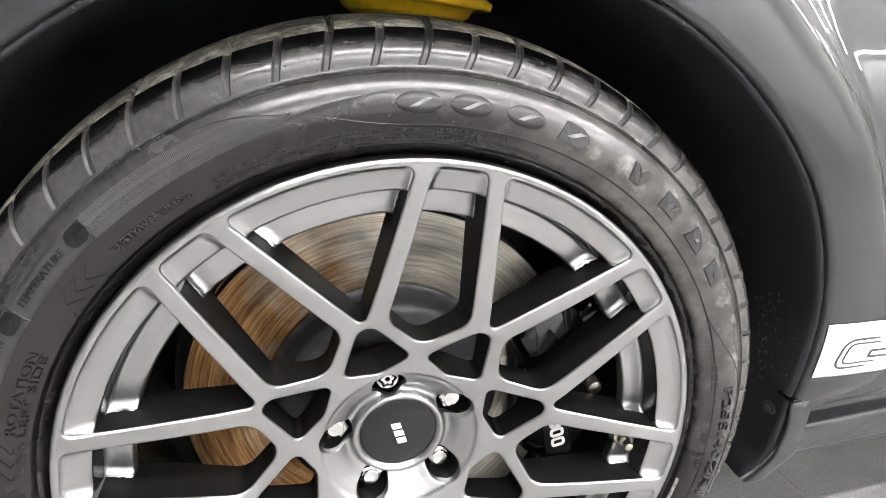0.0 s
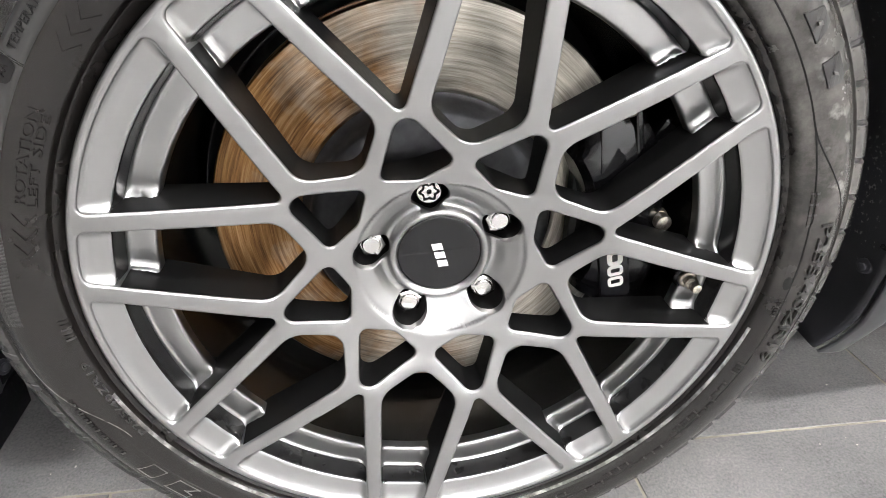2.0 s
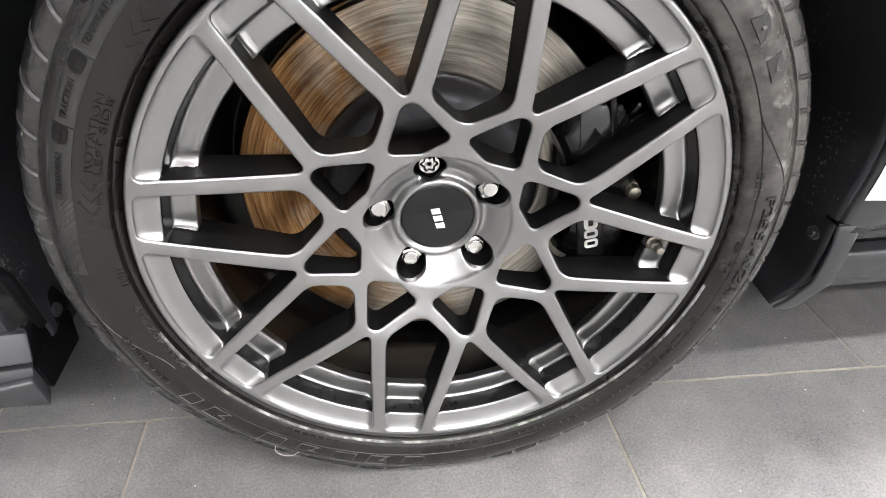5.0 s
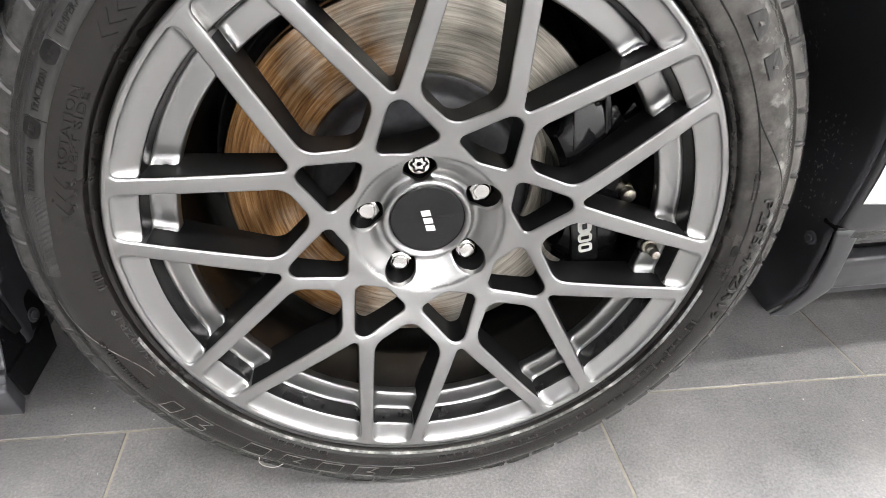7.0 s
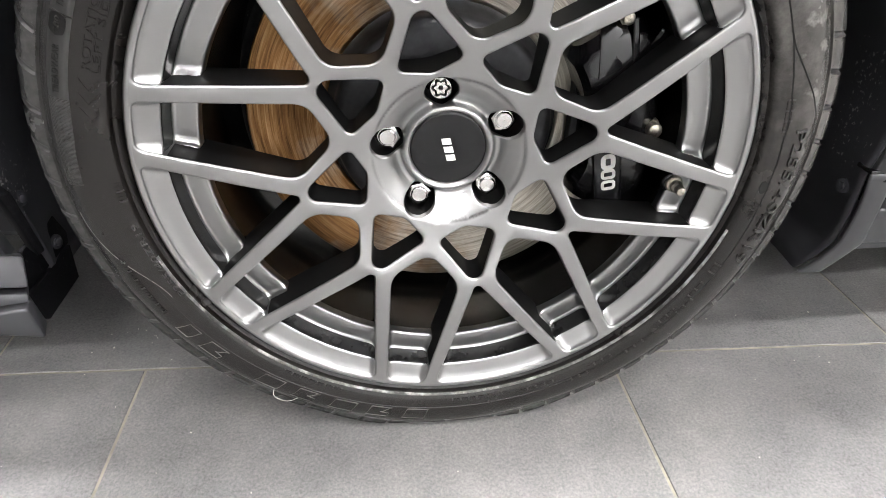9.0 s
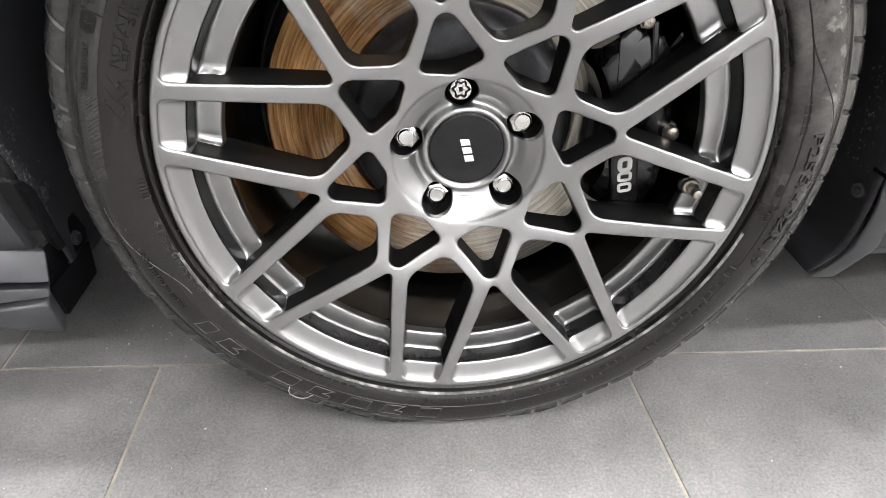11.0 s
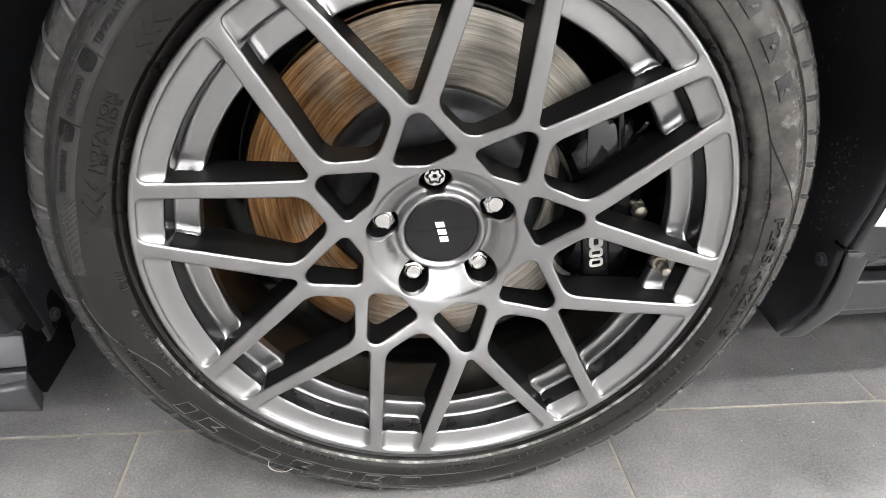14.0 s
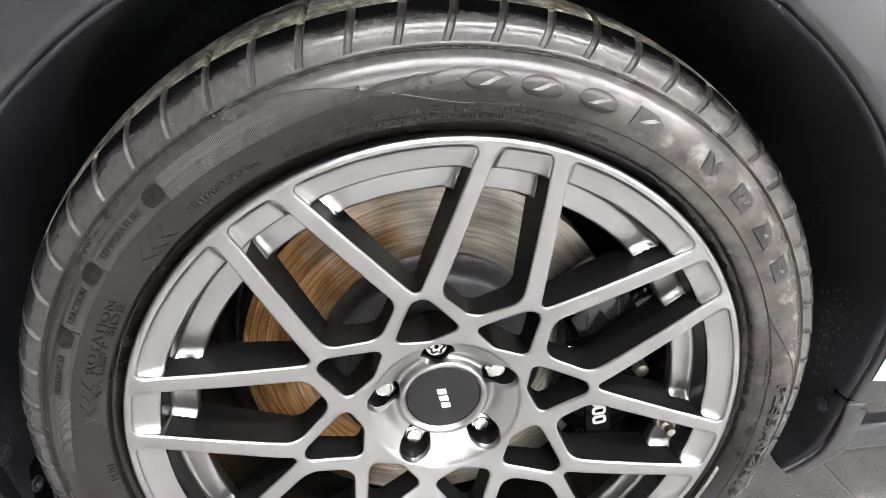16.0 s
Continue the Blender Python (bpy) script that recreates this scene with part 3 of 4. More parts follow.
plate("splash_flap", [(-0.4185, 0.0400, 0.2280), (-0.4165, 0.0205, 0.1930), (-0.4160, 0.1085, 0.1925), (-0.4160, 0.1130, 0.2045), (-0.4180, 0.1050, 0.2300)], 0.006, flap_black, "black plastic splash flap", 0.0012)
plate("flap_blade", [(-0.4150, 0.0200, 0.1905), (-0.4160, 0.0300, 0.1485), (-0.4165, 0.1025, 0.1498), (-0.4150, 0.1080, 0.1905)], 0.006, flap_black, "folded black lower blade of the flap", 0.0012)
plate("bumper_side", [(-0.9, -0.06, 0.44), (-0.4220, 0.012, 0.340), (-0.4215, 0.0385, 0.2315), (-0.52, -0.017, 0.276), (-0.9, -0.06, 0.35)], 0.02, bumper_grey, "satin grey side of the front bumper", 0.003)
plate("liner_ridge", [(-0.4205, 0.036, 0.300), (-0.4140, 0.044, 0.300), (-0.4165, 0.058, 0.2265), (-0.4215, 0.0515, 0.2240)], 0.02, flap_black, "raised black edge of the liner", 0.002)

# yellow spring seat and grey bump stop over the tyre
perch = part("spring_seat", revolve([(0.015, 0.0), (0.05, 0.0), (0.058, 0.004), (0.062, 0.012), (0.069, 0.014), (0.074, 0.011), (0.078, 0.013), (0.079, 0.018), (0.074, 0.021), (0.06, 0.020), (0.05, 0.012), (0.015, 0.010)], 72), yellow, car, "yellow painted dished spring seat", True)
perch.matrix_basis = Matrix.Translation((0.045, 0.165, 0.681)) @ pose(0, 0, 0, 0, 7, 0) @ pose(0, 0, 0, 90, 0, 0)
bump = part("bump_stop", revolve([(0.002, 0.0), (0.045, 0.0), (0.056, 0.01), (0.056, 0.03), (0.045, 0.042), (0.002, 0.042)], 48), grey_rubber, car, "grey rubber bump stop", True)
bump.matrix_basis = Matrix.Translation((0.088, 0.20, 0.698)) @ pose(0, 0, 0, 90, 0, 0)
part("strut", tube(bmesh.new(), 0.03, 0.0, 0.2, 24), iron, car, "dark strut tube", True, Matrix.Translation((0.05, 0.2, 0.69)) @ pose(0, 0, 0, 90, 0, 0))

# ---- the wheel: forged face with eight pairs of crossing spokes ----
FACE_R = [0.0352, 0.0362, 0.0375, 0.0395, 0.0415, 0.0428, 0.0445, 0.0470, 0.0500, 0.0550, 0.0610, 0.0670, 0.0695, 0.0703, 0.0750, 0.09, 0.11, 0.14, 0.18, 0.22, 0.25, 0.257, 0.2605]
FACE_Y = [0.0335, 0.0312, 0.0297, 0.0290, 0.0299, 0.0330, 0.0358, 0.0365, 0.0345, 0.0285, 0.0245, 0.0208, 0.0200, 0.0180, 0.0165, 0.0125, 0.0062, -0.0034, -0.0090, -0.0130, -0.0155, -0.0160, -0.0161]
face_y = curve_through(FACE_R, FACE_Y)
back_y = curve_through([0.03, 0.068, 0.085, 0.10, 0.14, 0.20, 0.2605], [0.075, 0.070, 0.048, 0.036, 0.031, 0.031, 0.028])
RIM_IN = 0.2572  # outer end of the openings


def rounded(corners):
    """A closed outline from (x, y, radius) corners; edges are split finely."""
    n, out = len(corners), []
    for i in range(n):
        p, c, q = (Vector(corners[(i + k) % n][:2]) for k in (-1, 0, 1))
        r = corners[i][2]
        if r <= 0:
            out.append(c)
            continue
        u, v = (p - c).normalized(), (q - c).normalized()
        half = u.angle(v) / 2
        d = min(r / math.tan(half), 0.45 * (p - c).length, 0.45 * (q - c).length)
        r = d * math.tan(half)
        mid = c + (u + v).normalized() * (r / math.sin(half))
        a, b = c + u * d - mid, c + v * d - mid
        sweep = a.angle_signed(b)
        for k in range(9):
            out.append(mid + Matrix.Rotation(-sweep * k / 8, 2) @ a)
    dense = []
    for i, p in enumerate(out):
        q = out[(i + 1) % len(out)]
        steps = max(1, int((q - p).length / 0.004))
        dense += [p.lerp(q, k / steps) for k in range(steps)]
    return np.array([tuple(p) for p in dense])


def polar(r, a):
    return r * math.cos(radians(a)), r * math.sin(radians(a))


def arc_corners(a0, a1, rad, r=RIM_IN, steps=8):
    pts = [(*polar(r, a0 + (a1 - a0) * k / steps), 0.0) for k in range(steps + 1)]
    pts[0], pts[-1] = (*pts[0][:2], rad), (*pts[-1][:2], rad)
    return pts


def turned(pts, degrees):
    c, s = math.cos(radians(degrees)), math.sin(radians(degrees))
    return pts @ np.array([[c, s], [-s, c]])


half_pair = math.degrees(math.asin(0.0200 / RIM_IN))
pair_window = rounded([(0.1038, 0, 0.0164), (0.1292, -0.0343, 0.018)] + arc_corners(-half_pair, half_pair, 0.0075, steps=3) + [(0.1292, 0.0343, 0.018)])
lead_angle = 22.5 - math.degrees(math.asin(0.0335 / RIM_IN))
wide_window = rounded([(0.1342, 0, 0.0046)] + arc_corners(-lead_angle, lead_angle, 0.009, steps=8))
tri_window = rounded([(0.1413, 0, 0.0097), (0.0859, 0.0294, 0.0062), (0.0768, 0, 0.016), (0.0859, -0.0294, 0.0062)])
openings = []
for k in range(8):
    openings += [turned(pair_window, PAIR - 45 * k), turned(wide_window, PAIR - 22.5 - 45 * k), turned(tri_window, PAIR - 22.5 - 45 * k)]
nut_spots = [polar(0.05715, NUTS - 72 * k) for k in range(5)]
POCKET = 0.0152
pockets = [np.array([(cx + POCKET * math.cos(a), cz + POCKET * math.sin(a)) for a in np.linspace(0, 2 * math.pi, 48, endpoint=False)]) for cx, cz in nut_spots]
holes = openings + pockets


def outward(loop):
    """Normals of an outline, pointing out of the opening into the metal."""
    d = np.roll(loop, -1, 0) - np.roll(loop, 1, 0)
    n = np.stack([d[:, 1], -d[:, 0]], -1)
    n /= np.linalg.norm(n, axis=1)[:, None]
    area = np.sum(loop[:, 0] * np.roll(loop[:, 1], -1) - loop[:, 1] * np.roll(loop[:, 0], -1))
    return n if area > 0 else -n


def inside(points, loop):
    x, y = points[:, 0:1], points[:, 1:2]
    ax, ay = loop[:, 0][None], loop[:, 1][None]
    bx, by = np.roll(loop[:, 0], -1)[None], np.roll(loop[:, 1], -1)[None]
    hit = ((ay > y) != (by > y)) & (x < (bx - ax) * (y - ay) / np.where(by == ay, 1e-12, by - ay) + ax)
    return hit.sum(1) % 2 == 1


def alloy_face():
    edge = 0.0020
    flat, drop, cons = [], [], []
    loops = []
    for n, loop in enumerate(holes):
        e = edge if n < len(openings) else 0.0012
        normal = outward(loop)
        for off in (0.0, 0.15 * e, 0.5 * e, e):
            start = len(flat)
            flat += [tuple(p) for p in loop + normal * off]
            drop += [e - math.sqrt(max(e * e - (e - off) ** 2, 0))] * len(loop)
            cons += [(start + i, start + (i + 1) % len(loop)) for i in range(len(loop))]
            if off == 0.0:
                loops.append((start, len(loop), normal, n))
    for r in (FACE_R[0], FACE_R[-1]):
        start, count = len(flat), 240 if r < 0.1 else 480
        flat += [polar(r, 360 * i / count) for i in range(count)]
        drop += [0.0] * count
        cons += [(start + i, start + (i + 1) % count) for i in range(count)]
    spots = []
    radii = [*FACE_R[1:-1], 0.0385, 0.0437, 0.0457, 0.0485, 0.0525, 0.0575, 0.064, 0.0682, 0.0699, 0.0725, 0.0795, 0.0845]
    radii += [0.095 + 0.006 * k for k in range(27)]
    for r in radii:
        count = max(96, int(2 * math.pi * r / (0.0035 if r < 0.09 else 0.006)))
        spots += [polar(r, 360 * (i + 0.5 * (int(r * 1e4) % 2)) / count) for i in range(count)]
    spots = np.array(spots)
    keep = np.ones(len(spots), bool)
    for n, loop in enumerate(holes):
        margin = (edge if n < len(openings) else 0.0012) + 0.0011
        near = ((spots - loop.mean(0)) ** 2).sum(1) < (np.linalg.norm(loop - loop.mean(0), axis=1).max() + 0.01) ** 2
        idx = np.where(near & keep)[0]
        if len(idx):
            d = np.sqrt(((spots[idx][:, None] - loop[None]) ** 2).sum(2)).min(1)
            keep[idx[(d < margin) | inside(spots[idx], loop)]] = False
    flat += [tuple(p) for p in spots[keep]]
    drop += [0.0] * int(keep.sum())
    pts, _, tris, origin, _, _ = delaunay_2d_cdt([Vector(p) for p in flat], cons, [], 0, 1e-7)
    P = np.array([tuple(p) for p in pts])
    drops = np.array([max((drop[i] for i in o), default=0.0) for o in origin])
    T = np.array([t for t in tris if len(t) == 3])
    mid = P[T].mean(1)
    ok = (np.hypot(*mid.T) > FACE_R[0]) & (np.hypot(*mid.T) < FACE_R[-1])
    for loop in holes:
        ok &= ~inside(mid, loop)
    T = T[ok]
    R = np.hypot(*P.T)
    front = np.stack([P[:, 0], face_y(R) + drops, P[:, 1]], -1)
    rear = np.stack([P[:, 0], back_y(R), P[:, 1]], -1)
    verts = [tuple(v) for v in front] + [tuple(v) for v in rear]
    n = len(P)
    faces = [tuple(int(i) for i in t) for t in T] + [tuple(int(i) + n for i in t[::-1]) for t in T]
    where = {}
    for i, o in enumerate(origin):
        for j in o:
            where[j] = i
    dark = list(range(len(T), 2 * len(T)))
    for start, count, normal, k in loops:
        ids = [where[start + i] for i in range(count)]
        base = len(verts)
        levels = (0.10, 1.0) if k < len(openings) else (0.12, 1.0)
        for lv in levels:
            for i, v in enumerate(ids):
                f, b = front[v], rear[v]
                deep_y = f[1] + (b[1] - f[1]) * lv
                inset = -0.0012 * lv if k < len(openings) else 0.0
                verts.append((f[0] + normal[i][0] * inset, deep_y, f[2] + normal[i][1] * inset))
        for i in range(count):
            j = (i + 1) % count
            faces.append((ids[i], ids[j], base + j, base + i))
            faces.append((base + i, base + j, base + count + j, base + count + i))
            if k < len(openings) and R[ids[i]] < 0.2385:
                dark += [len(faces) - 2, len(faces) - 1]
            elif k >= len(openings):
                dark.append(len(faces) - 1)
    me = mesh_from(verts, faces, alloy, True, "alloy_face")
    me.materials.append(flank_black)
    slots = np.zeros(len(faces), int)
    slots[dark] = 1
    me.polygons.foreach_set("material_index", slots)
    bm = bmesh.new()
    bm.from_mesh(me)
    bmesh.ops.delete(bm, geom=[v for v in bm.verts if not v.link_faces], context="VERTS")
    bmesh.ops.recalc_face_normals(bm, faces=bm.faces)
    bm.to_mesh(me)
    bm.free()
    return me


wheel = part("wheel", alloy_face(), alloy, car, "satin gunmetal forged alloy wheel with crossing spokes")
wheel.location, wheel.scale = (0, 0, HUB), (1.007, 1.007, 1.007)

# lip and stepped ring inside the rim, then the dark barrel
lip = [(0.2585, 0.0135), (0.2632, -0.0005), (0.264, -0.0095), (0.2639, -0.0133), (0.2632, -0.0153), (0.262, -0.0162), (0.2604, -0.0164), (0.2588, -0.0159), (0.2576, -0.0147), (0.2565, -0.0129), (0.2545, -0.0113), (0.25, -0.0094), (0.245, -0.0076), (0.241, -0.0063), (0.2398, -0.0058), (0.2389, -0.0049), (0.2384, -0.0034), (0.2380, 0.0), (0.2366, 0.0108), (0.2362, 0.0130), (0.2354, 0.0146), (0.2342, 0.0153), (0.2325, 0.0155), (0.228, 0.0156), (0.222, 0.0157), (0.2180, 0.0158), (0.2167, 0.0162), (0.2158, 0.0172), (0.2153, 0.0192), (0.2152, 0.0260)]


def seat_distance(x, z):
    """How far a place inside an opening lies from the nearer spoke flank."""
    a = (math.degrees(math.atan2(z, x)) - PAIR) % 45.0
    r = math.hypot(x, z)
    best = 1.0
    for turn_by in (0.0, 45.0):
        u, v = r * math.cos(radians(a - turn_by)), abs(r * math.sin(radians(a - turn_by)))
        for (u0, v0), (u1, v1) in (((0.257, 0.0200), (0.1292, 0.0343)), ((0.2548, 0.0335), (0.136, 0.0508))):
            du, dv = u1 - u0, v1 - v0
            best = min(best, abs((u - u0) * dv - (v - v0) * du) / math.hypot(du, dv))
    return best


bm = revolve(lip, 1440)
for v in bm.verts:
    r = math.hypot(v.co.x, v.co.z)
    if 0.2151 < r < 0.2572 and v.co.y < 0.018:
        d = seat_distance(v.co.x, v.co.z)
        soft_r = 0.0080
        if d < soft_r:
            rise = soft_r - math.sqrt(max(soft_r**2 - (soft_r - d) ** 2, 0.0))
            v.co.y -= min(rise, v.co.y - float(face_y(r)) - 0.002) if v.co.y - float(face_y(r)) > 0.002 else 0.0
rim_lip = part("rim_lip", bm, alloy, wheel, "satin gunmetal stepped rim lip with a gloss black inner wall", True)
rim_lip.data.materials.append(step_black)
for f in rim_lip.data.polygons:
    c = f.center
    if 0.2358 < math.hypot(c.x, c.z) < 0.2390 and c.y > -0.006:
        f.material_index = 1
part("rim_barrel", revolve([(0.2152, 0.0255), (0.2150, 0.06), (0.2138, 0.085), (0.2135, 0.13), (0.2185, 0.16), (0.219, 0.215), (0.232, 0.235), (0.245, 0.24)], 240), barrel_metal, wheel, "near-black inner barrel of the rim", True)
for cx, cz in nut_spots:
    part("nut_seat", tube(bmesh.new(), POCKET, 0.069, 0.074, 32), barrel_metal, wheel, "dark floor of the nut pocket", False, Matrix.Translation((cx, 0, cz)))


def hex_nut(turn):
    """A chamfered hexagon nut with a round crowned top."""
    bm = bmesh.new()
    across = 0.0106
    rings = []
    for rad, y, hexed in ((1.0, 0.069, 1), (1.0, 0.0408, 1), (0.985, 0.0400, 0.92), (0.80, 0.0390, 0.15), (0.73, 0.0389, 0), (0.71, 0.0378, 0), (0.62, 0.0371, 0), (0.02, 0.0369, 0)):
        ring = []
        for i in range(48):
            a = 2 * math.pi * i / 48
            h = 1 / math.cos((a % (math.pi / 3)) - math.pi / 6)
            r = across * rad * (h * hexed + (1.04 if rad < 1 else 1) * (1 - hexed))
            ring.append(bm.verts.new((r * math.cos(a + turn), y, r * math.sin(a + turn))))
        rings.append(ring)
    for p, q in zip(rings, rings[1:]):
        for i in range(48):
            bm.faces.new((p[i], p[(i + 1) % 48], q[(i + 1) % 48], q[i]))
    return bm


def lock_nut():
    """A round nut with a six-lobed key groove in its face."""
    bm = bmesh.new()
    rings = []
    for kind, y in ((1.0, 0.069), (1.0, 0.0372), (0.96, 0.0356), (0.90, 0.0352), (-0.80, 0.0352), (-0.78, 0.0425), (-0.58, 0.0425), (-0.56, 0.0354), (0.22, 0.0352), (0.18, 0.0385), (0.02, 0.0385)):
        ring = []
        for i in range(60):
            a = 2 * math.pi * i / 60
            r = 0.0102 * abs(kind) * (1 + (0.15 * math.cos(6 * a) - 0.08 if kind < 0 else 0))
            ring.append(bm.verts.new((r * math.cos(a), y, r * math.sin(a))))
        rings.append(ring)
    for p, q in zip(rings, rings[1:]):
        for i in range(60):
            bm.faces.new((p[i], p[(i + 1) % 60], q[(i + 1) % 60], q[i]))
    return bm


for k, (cx, cz) in enumerate(nut_spots):
    if k == 0:
        ob = part("locking_nut", lock_nut(), chrome, wheel, "round bright locking wheel nut with lobed groove")
        # dark iron in the groove and centre hole stands in for their shade
        ob.data.materials.append(iron)
        for f in ob.data.polygons:
            if f.center.y > 0.0365 and math.hypot(f.center.x, f.center.z) < 0.0092:
                f.material_index = 1
    else:
        ob = part("lug_nut", hex_nut(radians(12 + 40 * k)), chrome, wheel, "bright steel hexagon wheel nut")
    ob.location = (cx, 0, cz)
    sharp(ob, 14)

cap = part("centre_cap", revolve([(0.0005, 0.0322), (0.02, 0.0323), (0.033, 0.0327), (0.0352, 0.0330), (0.0361, 0.0338), (0.0364, 0.036), (0.0364, 0.05)], 96), gloss_black, wheel, "gloss black centre cap with white mark", True)


def flat_shape(name, pts, y, h, mat, parent, label=""):
    """A thin raised shape in the x-z plane facing the viewer."""
    bm = bmesh.new()
    f = bm.faces.new([bm.verts.new((x, y, z)) for x, z in pts])
    out = bmesh.ops.extrude_face_region(bm, geom=[f])
    bmesh.ops.translate(bm, vec=(0, -h, 0), verts=[g for g in out["geom"] if isinstance(g, bmesh.types.BMVert)])
    return part(name, bm, mat, parent, label)


# the cap's mark: three plain slanted white strokes in a line turned on its side
for u0 in (-0.0118, -0.0034, 0.0050):
    turn = radians(104)
    shape = [(u0 + u, v) for u, v in ((-0.0012, -0.0042), (0.0050, -0.0042), (0.0068, 0.0042), (0.0006, 0.0042))]
    flat_shape("cap_mark", [(u * math.cos(turn) - v * math.sin(turn), u * math.sin(turn) + v * math.cos(turn)) for u, v in shape], 0.0323, 0.0005, white_print, wheel, "plain white printed stroke")

# valve stem
valve_at = Vector(polar(0.2206, -9.4))
bm = bmesh.new()
tube(bm, 0.0085, 0.012, 0.03, 20, rounded=0.002)
tube(bm, 0.0052, 0.004, 0.014, 16)
tube(bm, 0.0062, 0.006, 0.009, 6)
tube(bm, 0.0044, -0.003, 0.006, 16, rounded=0.001)
part("valve_stem", bm, brass, wheel, "dull brass tyre valve", True, Matrix.Translation((valve_at.x - 0.0005, 0, valve_at.y)))
part("valve_base", tube(bmesh.new(), 0.0115, 0.016, 0.034, 24, rounded=0.003), caliper_black, wheel, "black rubber valve base", True, Matrix.Translation((valve_at.x - 0.0005, 0, valve_at.y)))

# ---- tyre ----
SIDE_R = [0.2600, 0.2625, 0.2645, 0.2672, 0.2700, 0.2720, 0.2732, 0.2748, 0.2790, 0.2880, 0.2960, 0.3040, 0.3110, 0.3160, 0.3185, 0.3193, 0.3200, 0.3208, 0.3216, 0.3227, 0.3290, 0.3350, 0.3405, 0.3450, 0.3490, 0.3526, 0.3546, 0.3557]
SIDE_Y = [0.0120, 0.0020, -0.0040, -0.0080, -0.0105, -0.0120, -0.0165, -0.0190, -0.0212, -0.0242, -0.0258, -0.0250, -0.0215, -0.0176, -0.0148, -0.0140, -0.0150, -0.0130, -0.0138, -0.0120, -0.0106, -0.0072, -0.0005, 0.0080, 0.0205, 0.0370, 0.0500, 0.0610]
side_y = curve_through(SIDE_R, SIDE_Y)
MID = 0.116
GROOVES, STEP = 65, 22
FIRST, LEAN = 2.886, -65.0  # angle of one shoulder groove at its foot, and its slant in degrees a metre


def squash(p):
    """Settles the tyre on the floor (p in wheel coordinates)."""
    low = (-HUB + 0.001) / 1.007
    if p[2] < low + 0.03:
        t = (low + 0.03 - p[2]) / 0.05
        p = (p[0], p[1] + (-0.006 if p[1] < MID else 0.006) * ease(t), p[2])
    return (p[0], p[1], max(p[2], low))


prof = [(float(r), float(side_y(r))) for r in sorted(set(SIDE_R) | {0.284, 0.292, 0.300, 0.308, 0.3140, 0.3236, 0.3246, 0.3262, 0.332, 0.338, 0.343, 0.347, 0.351})]
crown = [(0.3562, 0.066), (0.3497, 0.0668), (0.3497, 0.0772), (0.3566, 0.078), (0.3570, 0.10), (0.3508, 0.1008), (0.3508, 0.112), (0.3572, 0.1128), (0.3572, MID)]
half = prof + crown
full = half + [(r, 2 * MID - y) for r, y in half[-2::-1]]
N = GROOVES * STEP
verts, faces = [], []
for i in range(N):
    ph = i % STEP
    for r, y in full:
        a = 2 * math.pi * (i - 1) / N + radians(FIRST + LEAN * max(r - 0.3236, 0.0))
        d = 0.0
        if r > 0.3236 and ph < 3:
            d = 0.0018 * min((r - 0.3236) / 0.0010, 1.0)
            if (i // STEP) % 2 and r > 0.347:
                d = 0.006
            elif r > 0.347:
                d *= 1 - ease((r - 0.347) / 0.008)
        rr, yy = (r - d, y) if r > 0.347 else (r - 0.7 * d, y + 0.7 * d)
        verts.append(squash((rr * math.cos(a), yy, rr * math.sin(a))))
M = len(full)
for i in range(N):
    for j in range(M - 1):
        faces.append((i * M + j, ((i + 1) % N) * M + j, ((i + 1) % N) * M + j + 1, i * M + j + 1))
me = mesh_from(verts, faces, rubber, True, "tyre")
me.materials.append(tread_rubber)
me.materials.append(lettering_face)
mats = np.zeros(len(faces), int)
for k, f in enumerate(faces):
    j = f[0] % M
    # darker rubber on groove faces, toning down the light their walls catch
    cut = (f[0] // M) % STEP in (0, 1, 2, STEP - 1) and full[j][0] > 0.3236
    mats[k] = 1 if full[j][0] > 0.3468 else 2 if cut else 0
me.polygons.foreach_set("material_index", mats)
sharp(part("tyre", me, rubber, wheel, "black low-profile tyre with dusty tread and moulded lettering"), 30)


def on_tyre(angle, r, lift):
    """A place on the tyre's wall at that angle (degrees) and radius."""
    a = radians(angle)
    return squash((r * math.cos(a), float(side_y(r)) - lift, r * math.sin(a)))


def arc_text(words, r, a_from, a_to, size, mat, lift=0.0010, name="moulded_writing"):
    """Raised writing on the wall, read clockwise with its tops outwards."""
    cu = bpy.data.curves.new("words", "FONT")
    cu.body, cu.size, cu.resolution_u = words, size, 2
    ob = new("words", cu)
    bpy.context.view_layer.update()
    me = bpy.data.meshes.new_from_object(ob.evaluated_get(bpy.context.evaluated_depsgraph_get()))
    bpy.data.objects.remove(ob)
    bpy.data.curves.remove(cu)
    bm = bmesh.new()
    bm.from_mesh(me)
    bpy.data.meshes.remove(me)
    lo, hi = min(v.co.x for v in bm.verts), max(v.co.x for v in bm.verts)
    bmesh.ops.remove_doubles(bm, verts=bm.verts, dist=size * 0.004)
    out = bmesh.ops.extrude_face_region(bm, geom=list(bm.faces))
    raised = {g for g in out["geom"] if isinstance(g, bmesh.types.BMVert)}
    for v in bm.verts:
        a = a_from + (a_to - a_from) * (v.co.x - lo) / (hi - lo)
        v.co = Vector(on_tyre(a, r + v.co.y, lift if v in raised else -0.0004))
    return part(name, bm, mat, wheel, "raised rubber writing")


